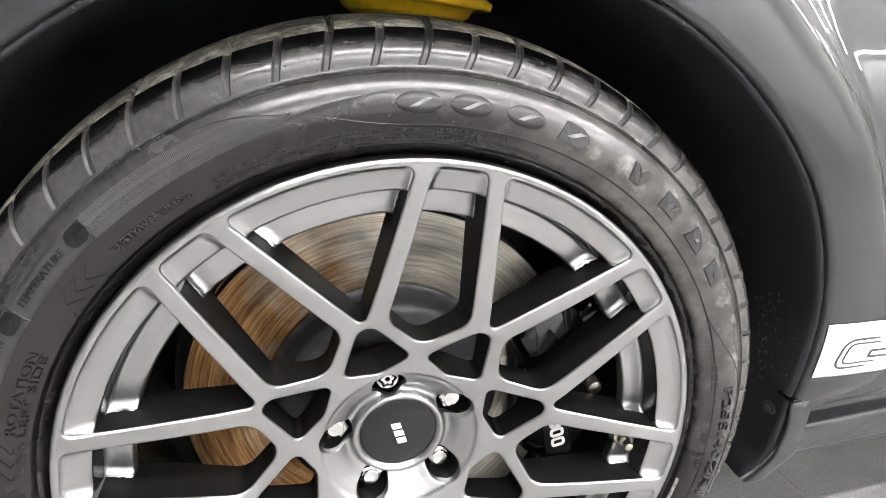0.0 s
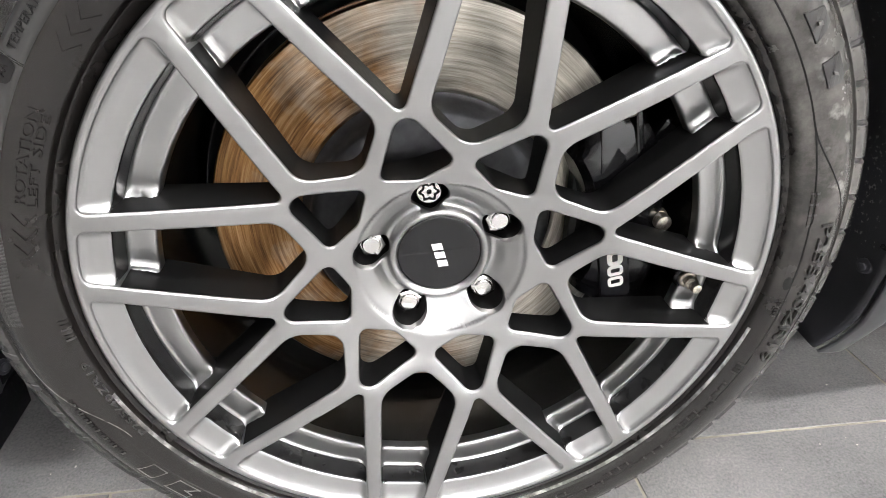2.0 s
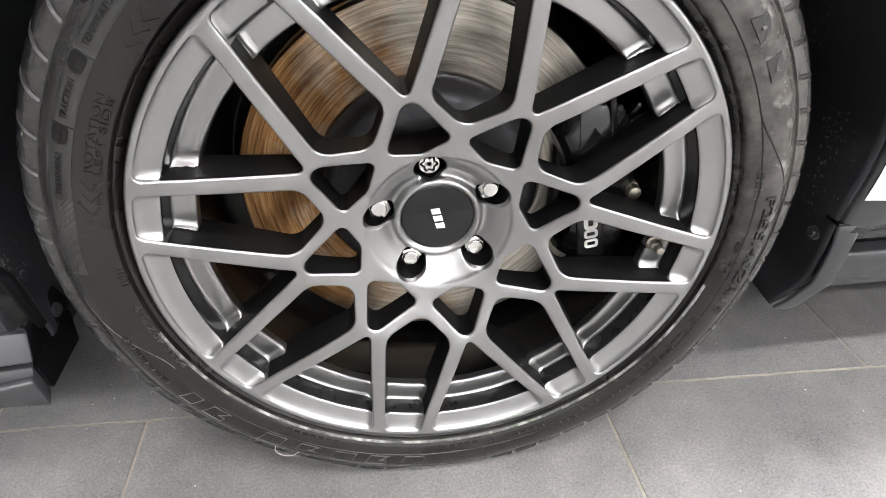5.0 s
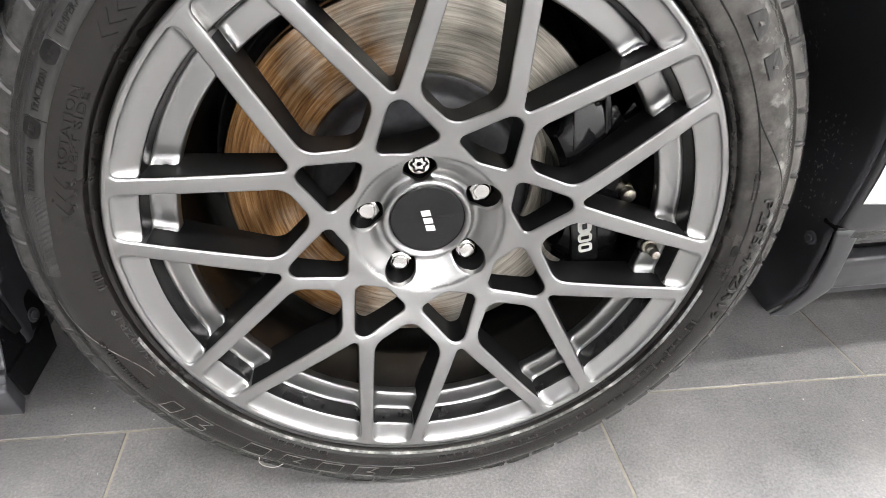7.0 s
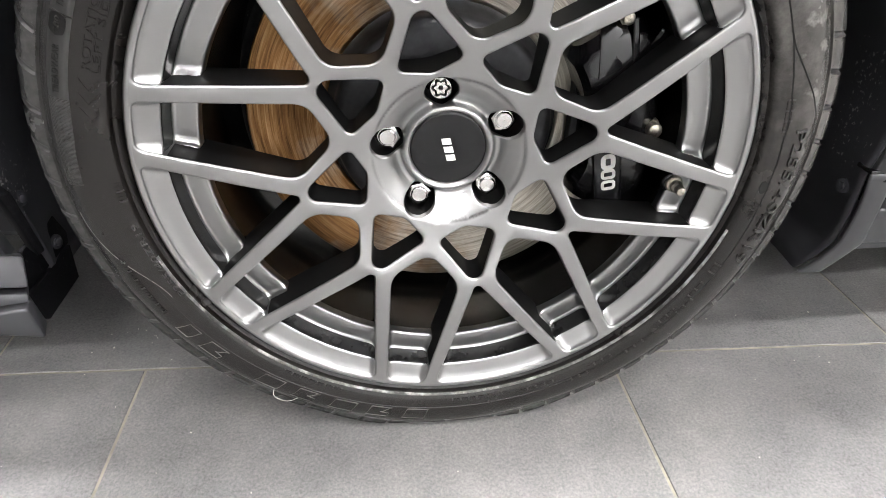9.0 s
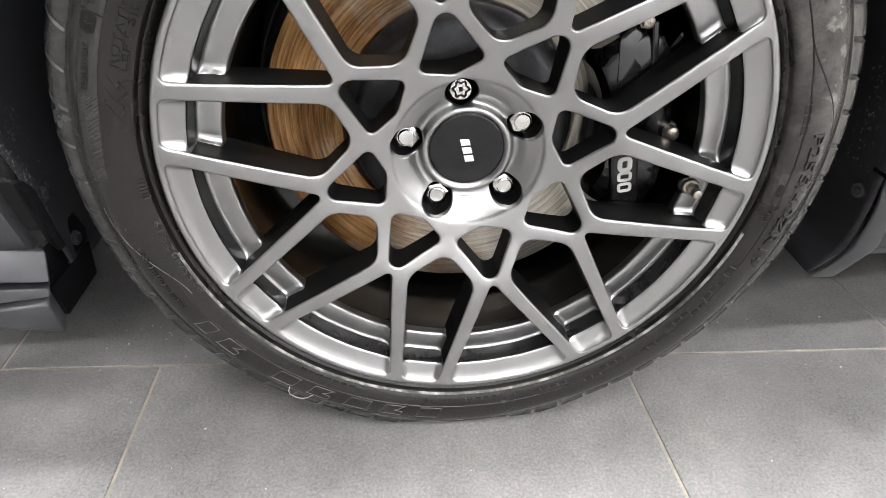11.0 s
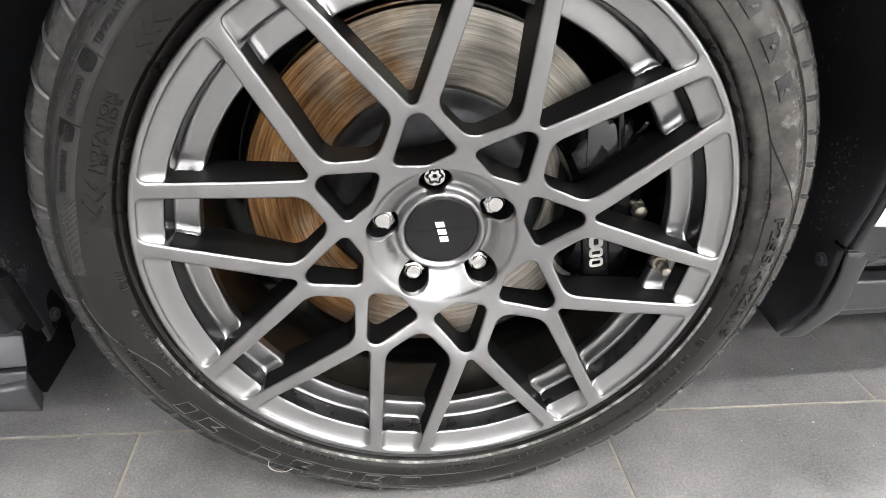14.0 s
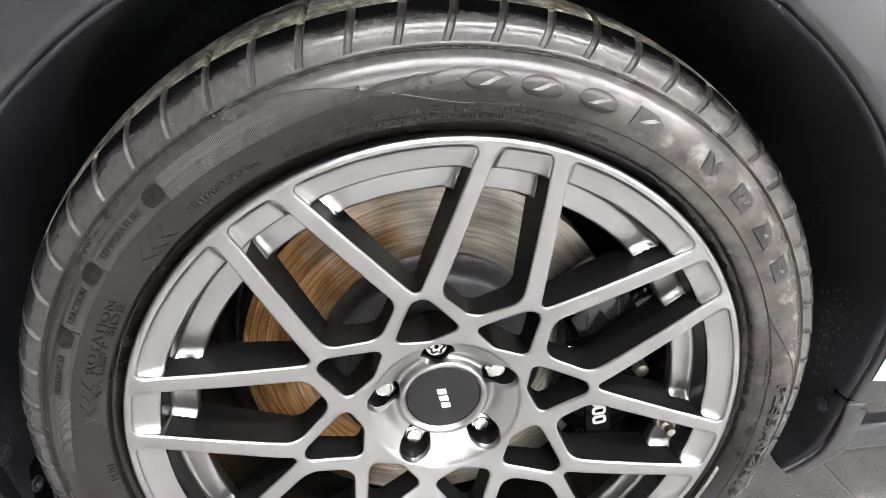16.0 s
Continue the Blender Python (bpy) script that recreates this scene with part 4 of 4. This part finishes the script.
def arc_block(a_from, a_to, r0, r1, mat, lift, name, label="", taper=0.0, steps=8, radial=2):
    """A raised block on the wall between two angles and radii."""
    bm = bmesh.new()
    tops, bots = [], []
    for i in range(steps + 1):
        t = i / steps
        # rounded ends
        k = min(1.0, math.sqrt(max(0.0, 1 - (max(0.0, abs(2 * t - 1) - (1 - taper)) / max(taper, 1e-6)) ** 2))) if taper else 1.0
        m = (r0 + r1) / 2
        h = (r1 - r0) / 2 * max(k, 0.03)
        a = a_from + (a_to - a_from) * t
        tops.append([bm.verts.new(on_tyre(a, m - h + 2 * h * j / radial, lift)) for j in range(radial + 1)])
        bots.append([bm.verts.new(on_tyre(a, m - h + 2 * h * j / radial, -0.0006)) for j in (0, radial)])
    for i in range(steps):
        for j in range(radial):
            bm.faces.new((tops[i][j], tops[i][j + 1], tops[i + 1][j + 1], tops[i + 1][j]))
        bm.faces.new((tops[i][0], tops[i + 1][0], bots[i + 1][0], bots[i][0]))
        bm.faces.new((tops[i][-1], tops[i + 1][-1], bots[i + 1][1], bots[i][1]))
    return part(name, bm, mat, wheel, label, radial > 2)


# vent pips at the feet of the shoulder grooves
bm = bmesh.new()
for k in range(GROOVES):
    for da, r in ((-0.85, 0.3252), (0.95, 0.3252), (-0.95, 0.3315), (1.0, 0.3315)):
        a = FIRST + 360.0 * k / GROOVES + da + LEAN * (r - 0.3236)
        tip = bm.verts.new(on_tyre(a, r, 0.0007))
        foot = [bm.verts.new(on_tyre(a + 0.10 * u, r + 0.0006 * w, -0.0003)) for u, w in ((-1, -1), (1, -1), (1, 1), (-1, 1))]
        for i in range(4):
            bm.faces.new((foot[i], foot[(i + 1) % 4], tip))
tagged(part("pip_ring", bm, rubber_dark, wheel, "tiny raised rubber pips on the tyre shoulder"), kind="stuff")
# size code and the writing that can be read
arc_text("P255/40ZR19", 0.2940, 6.4, -20.4, 0.0130, lettering_face, 0.0018)
arc_text("P255/40ZR19", 0.2745, -155.6, -172.6, 0.0062, lettering_face, 0.0007)
arc_text("SAFETY WARNING:", 0.2815, 129.3, 118.4, 0.0065, lettering_face)
arc_text("TIRE FAILURE DUE TO UNDERINFLATION/OVERLOADING-FOLLOW OWNER'S MANUAL OR TIRE PLACARD IN VEHICLE", 0.2822, 114.0, 73.8, 0.0048, lettering_face, 0.0007)
arc_text("EXPLOSION OF TIRE/RIM ASSEMBLY DUE TO IMPROPER MOUNTING-ONLY SPECIALLY TRAINED PERSONS SHOULD MOUNT TIRES.", 0.2770, 114.2, 68.0, 0.0046, lettering_face, 0.0007)
arc_text("TREADWEAR", 0.3022, 164.6, 157.6, 0.0070, rubber_dark)
arc_text("TRACTION", 0.3022, 152.6, 146.6, 0.0070, rubber_dark)
arc_text("TEMPERATURE", 0.3022, 141.6, 132.9, 0.0070, rubber_dark)
arc_text("ROTATION", 0.2828, 160.2, 147.0, 0.0078, rubber, 0.0012)
arc_text("LEFT SIDE", 0.2768, 160.6, 147.4, 0.0068, rubber, 0.0012)
for a, words in ((130.4, "A"), (144.1, "AA"), (154.9, "280")):
    arc_block(a + 1.55, a - 1.55, 0.2990, 0.3108, rubber_dark, 0.0010, "grade_plaque", "dark oval plaque on the tyre", 0.6, 12)
    arc_text(words, 0.3025, a + 0.35 * len(words), a - 0.35 * len(words), 0.0062, rubber, 0.0013)
# maker's lettering as plain blocks, the first ones rounded, the later ones angular, with scuffed slanted insets
def slant_bar(a, w, r0, r1, lean, mat, lift, name, label):
    bm = bmesh.new()
    n = 6
    tops = [[bm.verts.new(on_tyre(a + s * w + lean * (k / n - 0.5), r0 + (r1 - r0) * k / n, lift)) for s in (1, -1)] for k in range(n + 1)]
    bots = [[bm.verts.new(on_tyre(a + s * w * 1.15 + lean * (k / n - 0.5), r0 + (r1 - r0) * k / n, -0.0003)) for s in (1, -1)] for k in range(n + 1)]
    for k in range(n):
        bm.faces.new((tops[k][0], tops[k][1], tops[k + 1][1], tops[k + 1][0]))
        for s in (0, 1):
            bm.faces.new((tops[k][s], tops[k + 1][s], bots[k + 1][s], bots[k][s]))
    for k in (0, n):
        bm.faces.new((tops[k][0], tops[k][1], bots[k][1], bots[k][0]))
    return part(name, bm, mat, wheel, label)


for a, w in ((86.6, 2.9), (79.9, 2.75), (72.3, 2.7)):
    arc_block(a + w, a - w, 0.2950, 0.3088, lettering_face, 0.0009, "lettering_block", "dark raised block of the maker's lettering", 1.0, 22, 3)
    slant_bar(a - 0.2, 0.42, 0.2992, 0.3048, -2.0, lettering_pale, 0.0014, "lettering_inset", "pale scuffed inset")


def seam(a0, r0, a1, r1, bow=0.0, mat=rubber, half=0.0006, steps=40, name="tyre_seam", label="fine raised seam"):
    bm = bmesh.new()
    prev = None
    for i in range(steps + 1):
        t = i / steps
        r, a = r0 + (r1 - r0) * ease(t) + bow * math.sin(math.pi * t), a0 + (a1 - a0) * t
        now = [bm.verts.new(on_tyre(a, r - half, -0.0002)), bm.verts.new(on_tyre(a, r, 0.0007)), bm.verts.new(on_tyre(a, r + half, -0.0002))]
        if prev:
            for j in (0, 1):
                bm.faces.new((prev[j], prev[j + 1], now[j + 1], now[j]))
        prev = now
    part(name, bm, mat, wheel, label, True)


def slant_frame(a, w, cut):
    """A raised slanted outline, its pale colour standing for lit lettering edges."""
    outer = [(a - w - 0.55, 0.3045), (a + w - 0.55, 0.3045), (a + w + 0.55, 0.2908), (a - w + 0.55, 0.2908)]
    if cut:
        outer = [(a - w - 0.55, 0.3045), (a + w - 0.55, 0.3045), (a + w * 0.9, 0.2985), (a + 0.2, 0.2975), (a + w + 0.3, 0.2908), (a - w + 0.55, 0.2908)]
    for (a0, r0), (a1, r1) in zip(outer, outer[1:] + outer[:1]):
        seam(a0, r0, a1, r1, 0.0, rubber_pale, 0.0005, 6, "lettering_edge", "raised edge of the maker's lettering, pale as if lit")


for k, (a, w) in enumerate(((-148.9, 1.4), (-142.6, 2.2), (-129.6, 2.3), (-121.6, 2.3), (-113.5, 2.4), (-105.6, 2.3), (-97.8, 2.3))):
    slant_frame(a, w, k % 2)
# later blocks of the upper lettering: angular plates, dark along three edges
def tyre_plate(a, shape):
    bm = bmesh.new()
    dense = []
    for (a0, r0), (a1, r1) in zip(shape, shape[1:] + shape[:1]):
        dense += [(a + a0 + (a1 - a0) * k / 3, r0 + (r1 - r0) * k / 3) for k in range(3)]
    tops = [bm.verts.new(on_tyre(x, r, 0.0012)) for x, r in dense]
    feet = [bm.verts.new(on_tyre(x, r, -0.0004)) for x, r in dense]
    bm.faces.new(tops)
    for k in range(len(dense)):
        n = (k + 1) % len(dense)
        bm.faces.new((tops[k], tops[n], feet[n], feet[k]))
    bmesh.ops.triangulate(bm, faces=[f for f in bm.faces if len(f.verts) > 4])
    part("lettering_block", bm, lettering_face, wheel, "dark angular block of the maker's lettering")
    for (a0, r0), (a1, r1) in list(zip(shape, shape[1:] + shape[:1]))[:3]:
        seam(a + a0, r0, a + a1, r1, 0.0, rubber_dark, 0.0004, 6, "lettering_edge", "dark edge of the maker's lettering")


tyre_plate(64.8, [(1.7, 0.3088), (-0.9, 0.3082), (-2.2, 0.3045), (-2.4, 0.2995), (-1.2, 0.2950), (2.4, 0.2950)])
tyre_plate(52.4, [(2.0, 0.3085), (0.8, 0.3085), (0.3, 0.3035), (-0.9, 0.3085), (-2.1, 0.3085), (-0.4, 0.2950), (1.6, 0.2950)])
tyre_plate(45.0, [(2.0, 0.3085), (-2.0, 0.3085), (-1.6, 0.2950), (2.2, 0.2950)])
tyre_plate(37.5, [(1.2, 0.3085), (-1.2, 0.3085), (-2.3, 0.2950), (2.3, 0.2950)])
tyre_plate(30.2, [(1.9, 0.3085), (-1.2, 0.3085), (-2.0, 0.3045), (-1.9, 0.2950), (1.9, 0.2950)])
for a, w, r0, r1, lean in ((64.6, 0.42, 0.2992, 0.3048, -2.0), (44.4, 0.16, 0.2995, 0.3045, -0.6), (45.6, 0.16, 0.2990, 0.3040, -0.6), (37.3, 0.30, 0.3000, 0.3030, -0.3), (29.8, 0.22, 0.3005, 0.3035, -0.5)):
    slant_bar(a, w, r0, r1, lean, lettering_pale if w > 0.4 else rubber_pale, 0.0017, "lettering_inset", "pale scuffed inset")
# smeared run-up stroke ahead of the lettering
for k in range(5):
    seam_a = 101.0 - 1.8 * k
    slant_bar(seam_a, 0.16, 0.3005 + 0.0006 * k, 0.3055 + 0.0008 * k, -5.0, rubber_dark, 0.0008, "smear_stroke", "dark streak ahead of the lettering")
# unreadable small moulding as plain bars
for a, w, r, h in ((181.0, 1.9, 0.276, 0.0050), (199.0, 6.5, 0.299, 0.0035), (9.0, 3.2, 0.2840, 0.0022), (9.3, 2.8, 0.2875, 0.0020), (-9.5, 2.2, 0.2835, 0.0025), (-23.5, 1.4, 0.2845, 0.0060), (-29.5, 2.6, 0.2840, 0.0028), (-33.5, 2.4, 0.2880, 0.0028), (-38.0, 3.0, 0.2835, 0.0030), (-47.0, 2.4, 0.2890, 0.0032), (-55.0, 3.0, 0.2840, 0.0030), (-60.5, 2.2, 0.2890, 0.0030), (-70.0, 4.0, 0.2830, 0.0024), (-84.0, 6.0, 0.2800, 0.0022), (-122.0, 7.0, 0.2790, 0.0022), (123.0, 6.0, 0.2823, 0.0026)):
    count = max(3, int(2 * w / 0.62))
    for k in range(count):
        left = a + w - 2 * w * k / count
        size = 0.36 + 0.16 * ((k * 7) % 3) / 2
        arc_block(left, left - size, r - h / 2, r + h / 2, rubber if k % 3 else lettering_face, 0.0008, "moulded_bar", "small raised moulding", 0.0, 2)
arc_block(-3.4, -6.0, 0.2800, 0.2862, rubber_dark, 0.0006, "approval_ring", "round moulded mark", 1.0, 14)
# direction arrows
for a0 in (137.2, 166.0):
    for k in range(3):
        for s in (-1, 1):
            bm = bmesh.new()
            a = a0 + 2.6 - 2.2 * k
            pts = [(a, 0.2835), (a - 0.8, 0.2835), (a - 2.6, 0.2835 + s * 0.0062), (a - 1.8, 0.2835 + s * 0.0062)]
            tops = [bm.verts.new(on_tyre(x, r, 0.0008)) for x, r in pts]
            bots = [bm.verts.new(on_tyre(x, r, -0.0005)) for x, r in pts]
            bm.faces.new(tops)
            for i in range(4):
                bm.faces.new((tops[i], tops[(i + 1) % 4], bots[(i + 1) % 4], bots[i]))
            part("arrow_stroke", bm, rubber, wheel, "raised arrow stroke")
# grading band: smooth fields under the words, fine ribs elsewhere
plain = [(129.05, 142.4), (142.75, 153.3), (153.55, 165.3)]
for lo_a, hi_a in plain:
    arc_block(hi_a, lo_a, 0.2958, 0.3116, rubber_rib, 0.00025, "grading_field", "smooth grey field of the grading band", 0.0, 24, 4)
bm = bmesh.new()
a = 179.0
while a > 97.5:
    lo = 0.2955 + 0.0035 * ease((116.0 - a) / 18.0) + 0.003 * ease((a - 168) / 11)
    hi = 0.3118 - 0.0135 * ease((112.0 - a) / 16.0)
    if not any(lo_a < a < hi_a for lo_a, hi_a in plain):
        cuts = [lo + (hi - lo) * j / 5 for j in range(6)]
        t0 = [bm.verts.new(on_tyre(a, r, -0.0001)) for r in cuts]
        t1 = [bm.verts.new(on_tyre(a - 0.085, r, 0.0003)) for r in cuts]
        t2 = [bm.verts.new(on_tyre(a - 0.17, r, -0.0001)) for r in cuts]
        for p, q in ((t0, t1), (t1, t2)):
            for j in range(5):
                bm.faces.new((p[j], p[j + 1], q[j + 1], q[j]))
    a -= 0.21
tagged(part("ribbed_band", bm, rubber_rib, wheel, "fine ribbed band on the tyre wall"), kind="stuff")
# raised seams on the wall; dark rubber ones stand for dark grooves and creases
seam(113.0, 0.3150, 88.0, 0.2872)
seam(88.0, 0.2872, 24.0, 0.2848, 0.0, rubber_dark, 0.0007)
seam(24.0, 0.2848, 3.5, 0.3135, 0.0, rubber_dark, 0.0008)
seam(23.0, 0.2850, -66.0, 0.2890, 0.001, rubber_dark, 0.0008)
seam(184.0, 0.3140, 203.5, 0.2842, 0.0, rubber_pale, 0.0004)
seam(359.0, 0.2790, 290.0, 0.2850, 0.004)
part("moulded_line", revolve([(r, float(side_y(r)) - h) for r, h in ((0.2878, -0.0003), (0.2884, 0.0006), (0.2890, 0.0006), (0.2896, -0.0003))], 200, 178, 318), rubber, wheel, "raised line round the lower wall", True)
part("scuffed_ridge", revolve([(r, float(side_y(r)) - h) for r, h in ((0.2730, -0.0004), (0.2734, 0.0004), (0.2741, 0.0006), (0.2747, 0.0003), (0.2751, -0.0004))], 240, 195, 345), scuffed_rubber, wheel, "pale scuffed ridge round the tyre bead", True)

# ---- brake ----
brake_disc = part("brake_disc", revolve([(0.118, 0.103), (0.120, 0.101), (0.122, 0.1005), (0.1935, 0.1005), (0.195, 0.102), (0.195, 0.110), (0.193, 0.1105), (0.193, 0.122), (0.195, 0.1225), (0.195, 0.132), (0.12, 0.132)], 200), disc_metal, car, "turned steel brake disc, orange brown towards its left")
brake_disc.location = (0, 0, HUB)
sharp(brake_disc, 40)
part("disc_hat", revolve([(0.03, 0.076), (0.098, 0.076), (0.106, 0.079), (0.110, 0.085), (0.112, 0.100), (0.1185, 0.1035)], 120), iron, brake_disc, "dark iron hat of the disc", True)
shield = part("dust_shield", revolve([(0.10, 0.15), (0.2, 0.15), (0.205, 0.145), (0.207, 0.135)], 90, 100, 215), iron, car, "dark sheet-metal dust shield", True)
shield.location = (0, 0, HUB)
thick(shield, 0.002)

caliper = part("brake_caliper", box(bmesh.new(), (0, 0, 0), (0.001, 0.001, 0.001)), caliper_black, car, "gloss black brake caliper with white maker's mark")


def caliper_body():
    """A curved block that follows the disc's edge, with two piston bulges."""
    bm = bmesh.new()
    rings = []
    for i in range(41):
        phi = -26 + 62 * i / 40
        a = radians(phi)
        end = min((phi + 26) / 5, (36 - phi) / 5, 1.0)
        hump = 0.007 * max(math.exp(-((phi + 12) / 8) ** 2), math.exp(-((phi - 22) / 8) ** 2))
        r0, r1 = 0.135 + 0.008 * (1 - end), 0.208 - 0.006 * (1 - end)
        f = 0.043 - hump + 0.006 * (1 - end)
        ring = []
        for r, y in ((r0, 0.094), (r0, f + 0.012), (r0 + 0.006, f + 0.003), (r0 + 0.016, f), (r1 - 0.022, f), (r1 - 0.008, f + 0.004), (r1, f + 0.014), (r1 + 0.004, 0.09), (r1 + 0.004, 0.15), (0.197, 0.15), (0.197, 0.094)):
            ring.append(bm.verts.new((r * math.cos(a), y, r * math.sin(a))))
        rings.append(ring)
    n = len(rings[0])
    for p, q in zip(rings, rings[1:]):
        for j in range(n):
            bm.faces.new((p[j], p[(j + 1) % n], q[(j + 1) % n], q[j]))
    bm.faces.new(rings[0])
    bm.faces.new(rings[-1])
    bmesh.ops.recalc_face_normals(bm, faces=bm.faces)
    return bm


bm = caliper_body()
bm.to_mesh(caliper.data)
bm.free()
caliper.location = (0, 0, HUB)
sharp(caliper, 32)
# raised plate with the white mark, bridge ribs, bolts and bleed screws
part("caliper_plate", box(bmesh.new(), (-0.0145, 0.0335, -0.045), (0.0145, 0.046, 0.034), 0.003, Matrix.Translation((0.157, 0, -0.022)) @ pose(0, 0, 0, 0, -9, 0)), caliper_black, caliper, "raised black plate", False)
for k, (dz, w) in enumerate(((0.044, 0.008), (0.033, 0.010), (0.014, 0.015), (0.0005, 0.0095), (-0.0115, 0.0095))):
    outer, inner = ring_shape(0.0145, w * 1.12, min(w, 0.0145) * 0.40, 0.0046 if k in (0, 2) else 0.0030)
    n = len(outer)
    verts, faces = [], []
    turn = pose(0, 0, 0, 0, -9, 0)
    for y in (0.0337, 0.0328):
        for loop in (outer, inner):
            verts += [tuple(Matrix.Translation((0.157, 0, -0.022)) @ turn @ Vector((x, y, z + dz - 0.012))) for x, z in loop]
    for i in range(n):
        j = (i + 1) % n
        faces += [(2 * n + i, 2 * n + j, 3 * n + j, 3 * n + i), (i, 2 * n + i, 2 * n + j, j), (n + i, n + j, 3 * n + j, 3 * n + i)]
    part("caliper_mark", mesh_from(verts, faces, white_print, False), white_print, caliper, "plain white ring of the maker's mark")


def bolt(name, at, r, length, mat, parent, label, axis=(0, -1, 0)):
    bm = bmesh.new()
    tube(bm, r * 1.25, 0.0, length * 0.5, 6)
    tube(bm, r, -length * 0.55, 0.001, 20, rounded=r * 0.3)
    m = Matrix.Translation(at) @ Vector((0, -1, 0)).rotation_difference(Vector(axis)).to_matrix().to_4x4()
    return sharp(part(name, bm, mat, parent, label, True, m), 30)


bolt("bleed_screw", (0.1995, 0.0465, 0.0085), 0.0075, 0.018, brass, caliper, "dull capped bleed screw")
bolt("bridge_bolt", (0.1560, 0.046, 0.1115), 0.0055, 0.012, brass, caliper, "bright bolt head")
bolt("pad_pin", (0.128, 0.052, 0.028), 0.006, 0.016, chrome, caliper, "bright pad pin")
bolt("caliper_bolt", (0.150, 0.046, -0.068), 0.006, 0.012, caliper_black, caliper, "black bolt head")
bm = bmesh.new()
f = bm.faces.new([bm.verts.new(p) for p in ((0.1340, 0.0470, 0.1040), (0.1390, 0.0475, 0.1075), (0.1500, 0.0465, 0.1070), (0.1560, 0.0435, 0.0980), (0.1560, 0.0360, 0.0700), (0.1350, 0.0345, 0.0600))])
out = bmesh.ops.extrude_face_region(bm, geom=[f])
bmesh.ops.translate(bm, vec=(0, 0.012, 0), verts=[g for g in out["geom"] if isinstance(g, bmesh.types.BMVert)])
bmesh.ops.bevel(bm, geom=list(bm.edges), offset=0.0014, segments=2, affect="EDGES", profile=0.5)
sharp(part("caliper_panel", bm, caliper_black, caliper, "raised glossy black panel"), 35)
part("caliper_spine", box(bmesh.new(), (-0.0035, 0, -0.026), (0.0035, 0.012, 0.026), 0.002, Matrix.Translation((0.1655, 0.0370, 0.088)) @ pose(0, 0, 0, -6, -8, 0)), caliper_black, caliper, "narrow black spine beside the panel")
for at, turn in (((0.185, 0.043, 0.082), 24), ((0.165, 0.038, 0.018), 8)):
    part("caliper_rib", box(bmesh.new(), (-0.008, 0, -0.022), (0.008, 0.02, 0.022), 0.004, Matrix.Translation(at) @ pose(0, 0, 0, 12, turn, 0)), caliper_black, caliper, "black bridge rib")
part("pad_backing", box(bmesh.new(), (0.128, 0.078, -0.07), (0.14, 0.094, 0.09), 0.002), iron, caliper, "dark brake pad plate")
hub_carrier = part("hub_carrier", tube(bmesh.new(), 0.075, 0.08, 0.36, 40), iron, car, "dark hub carrier", True)
hub_carrier.location = (0, 0, HUB)

# ---- floor tiles, laid in a running bond slightly askew to the car ----
bm = bmesh.new()
box(bm, (-0.3005, -0.3005, -0.009), (0.3005, 0.3005, 0.0), 0.0008)
SKEW = 0.055  # the cross joints stand a little off square
for v in bm.verts:
    v.co.x -= SKEW * v.co.y
tile_mesh = bpy.data.meshes.new("tile")
bm.to_mesh(tile_mesh)
bm.free()
tile_mesh.materials.append(tile_stone)
turn = pose(-0.3825, 0.0995, 0, 0, 0, -2.05)
PITCH = 0.6045
for row in range(-9, 7):
    shift = {0: 0.3, 1: 0.1}.get(row % 3, -0.1)
    for col in range(-7, 9):
        m = turn @ Matrix.Translation((PITCH * (shift / 0.6 + col - SKEW * (row - 0.5)), PITCH * (row - 0.5), 0.0))
        p = m.translation
        if x0 + 0.23 < p.x < x1 - 0.23 and y0 + 0.23 < p.y < y1 - 0.23:
            ob = new("tile", tile_mesh)
            ob.parent = floor
            ob.matrix_basis = m

# loose grit on the tiles and a thread caught on the tyre
rng = random.Random(7)
bm = bmesh.new()
for k in range(60):
    x, y, s = rng.uniform(-0.62, 0.62), rng.uniform(-0.34, 0.14), rng.uniform(0.0004, 0.0011)
    if k < 14:
        x, y, s = -0.40 + rng.gauss(0, 0.035), 0.155 + rng.gauss(0, 0.02), rng.uniform(0.0005, 0.0012)
    box(bm, (-s, -0.7 * s, 0), (s, 0.7 * s, 0.8 * s), 0.0, pose(x, y, 0.0001, 0, 0, rng.uniform(0, 360)))
tagged(part("grit", bm, grit_pale, None), "pale grit scattered on the floor tiles", "grit", kind="stuff")
thread_points = [(-0.1750, -0.0262, -0.2420), (-0.1760, -0.0270, -0.2500), (-0.1700, -0.0275, -0.2565), (-0.1600, -0.0285, -0.2580), (-0.1520, -0.0275, -0.2555)]
cu = bpy.data.curves.new("thread", "CURVE")
cu.dimensions, cu.bevel_depth, cu.bevel_resolution = "3D", 0.0004, 1
sp = cu.splines.new("BEZIER")
sp.bezier_points.add(len(thread_points) - 1)
for bp, (x, y, z) in zip(sp.bezier_points, thread_points):
    bp.co = (x - 0.014, y - 0.0008, z + HUB)
    bp.handle_left_type = bp.handle_right_type = "AUTO"
ob = new("thread_curve", cu)
bpy.context.view_layer.update()
me = bpy.data.meshes.new_from_object(ob.evaluated_get(bpy.context.evaluated_depsgraph_get()))
bpy.data.objects.remove(ob)
me.materials.clear()
me.materials.append(grit_pale)
tagged(part("thread", me, grit_pale, None), "short pale curled thread clinging to the tyre", "thread")
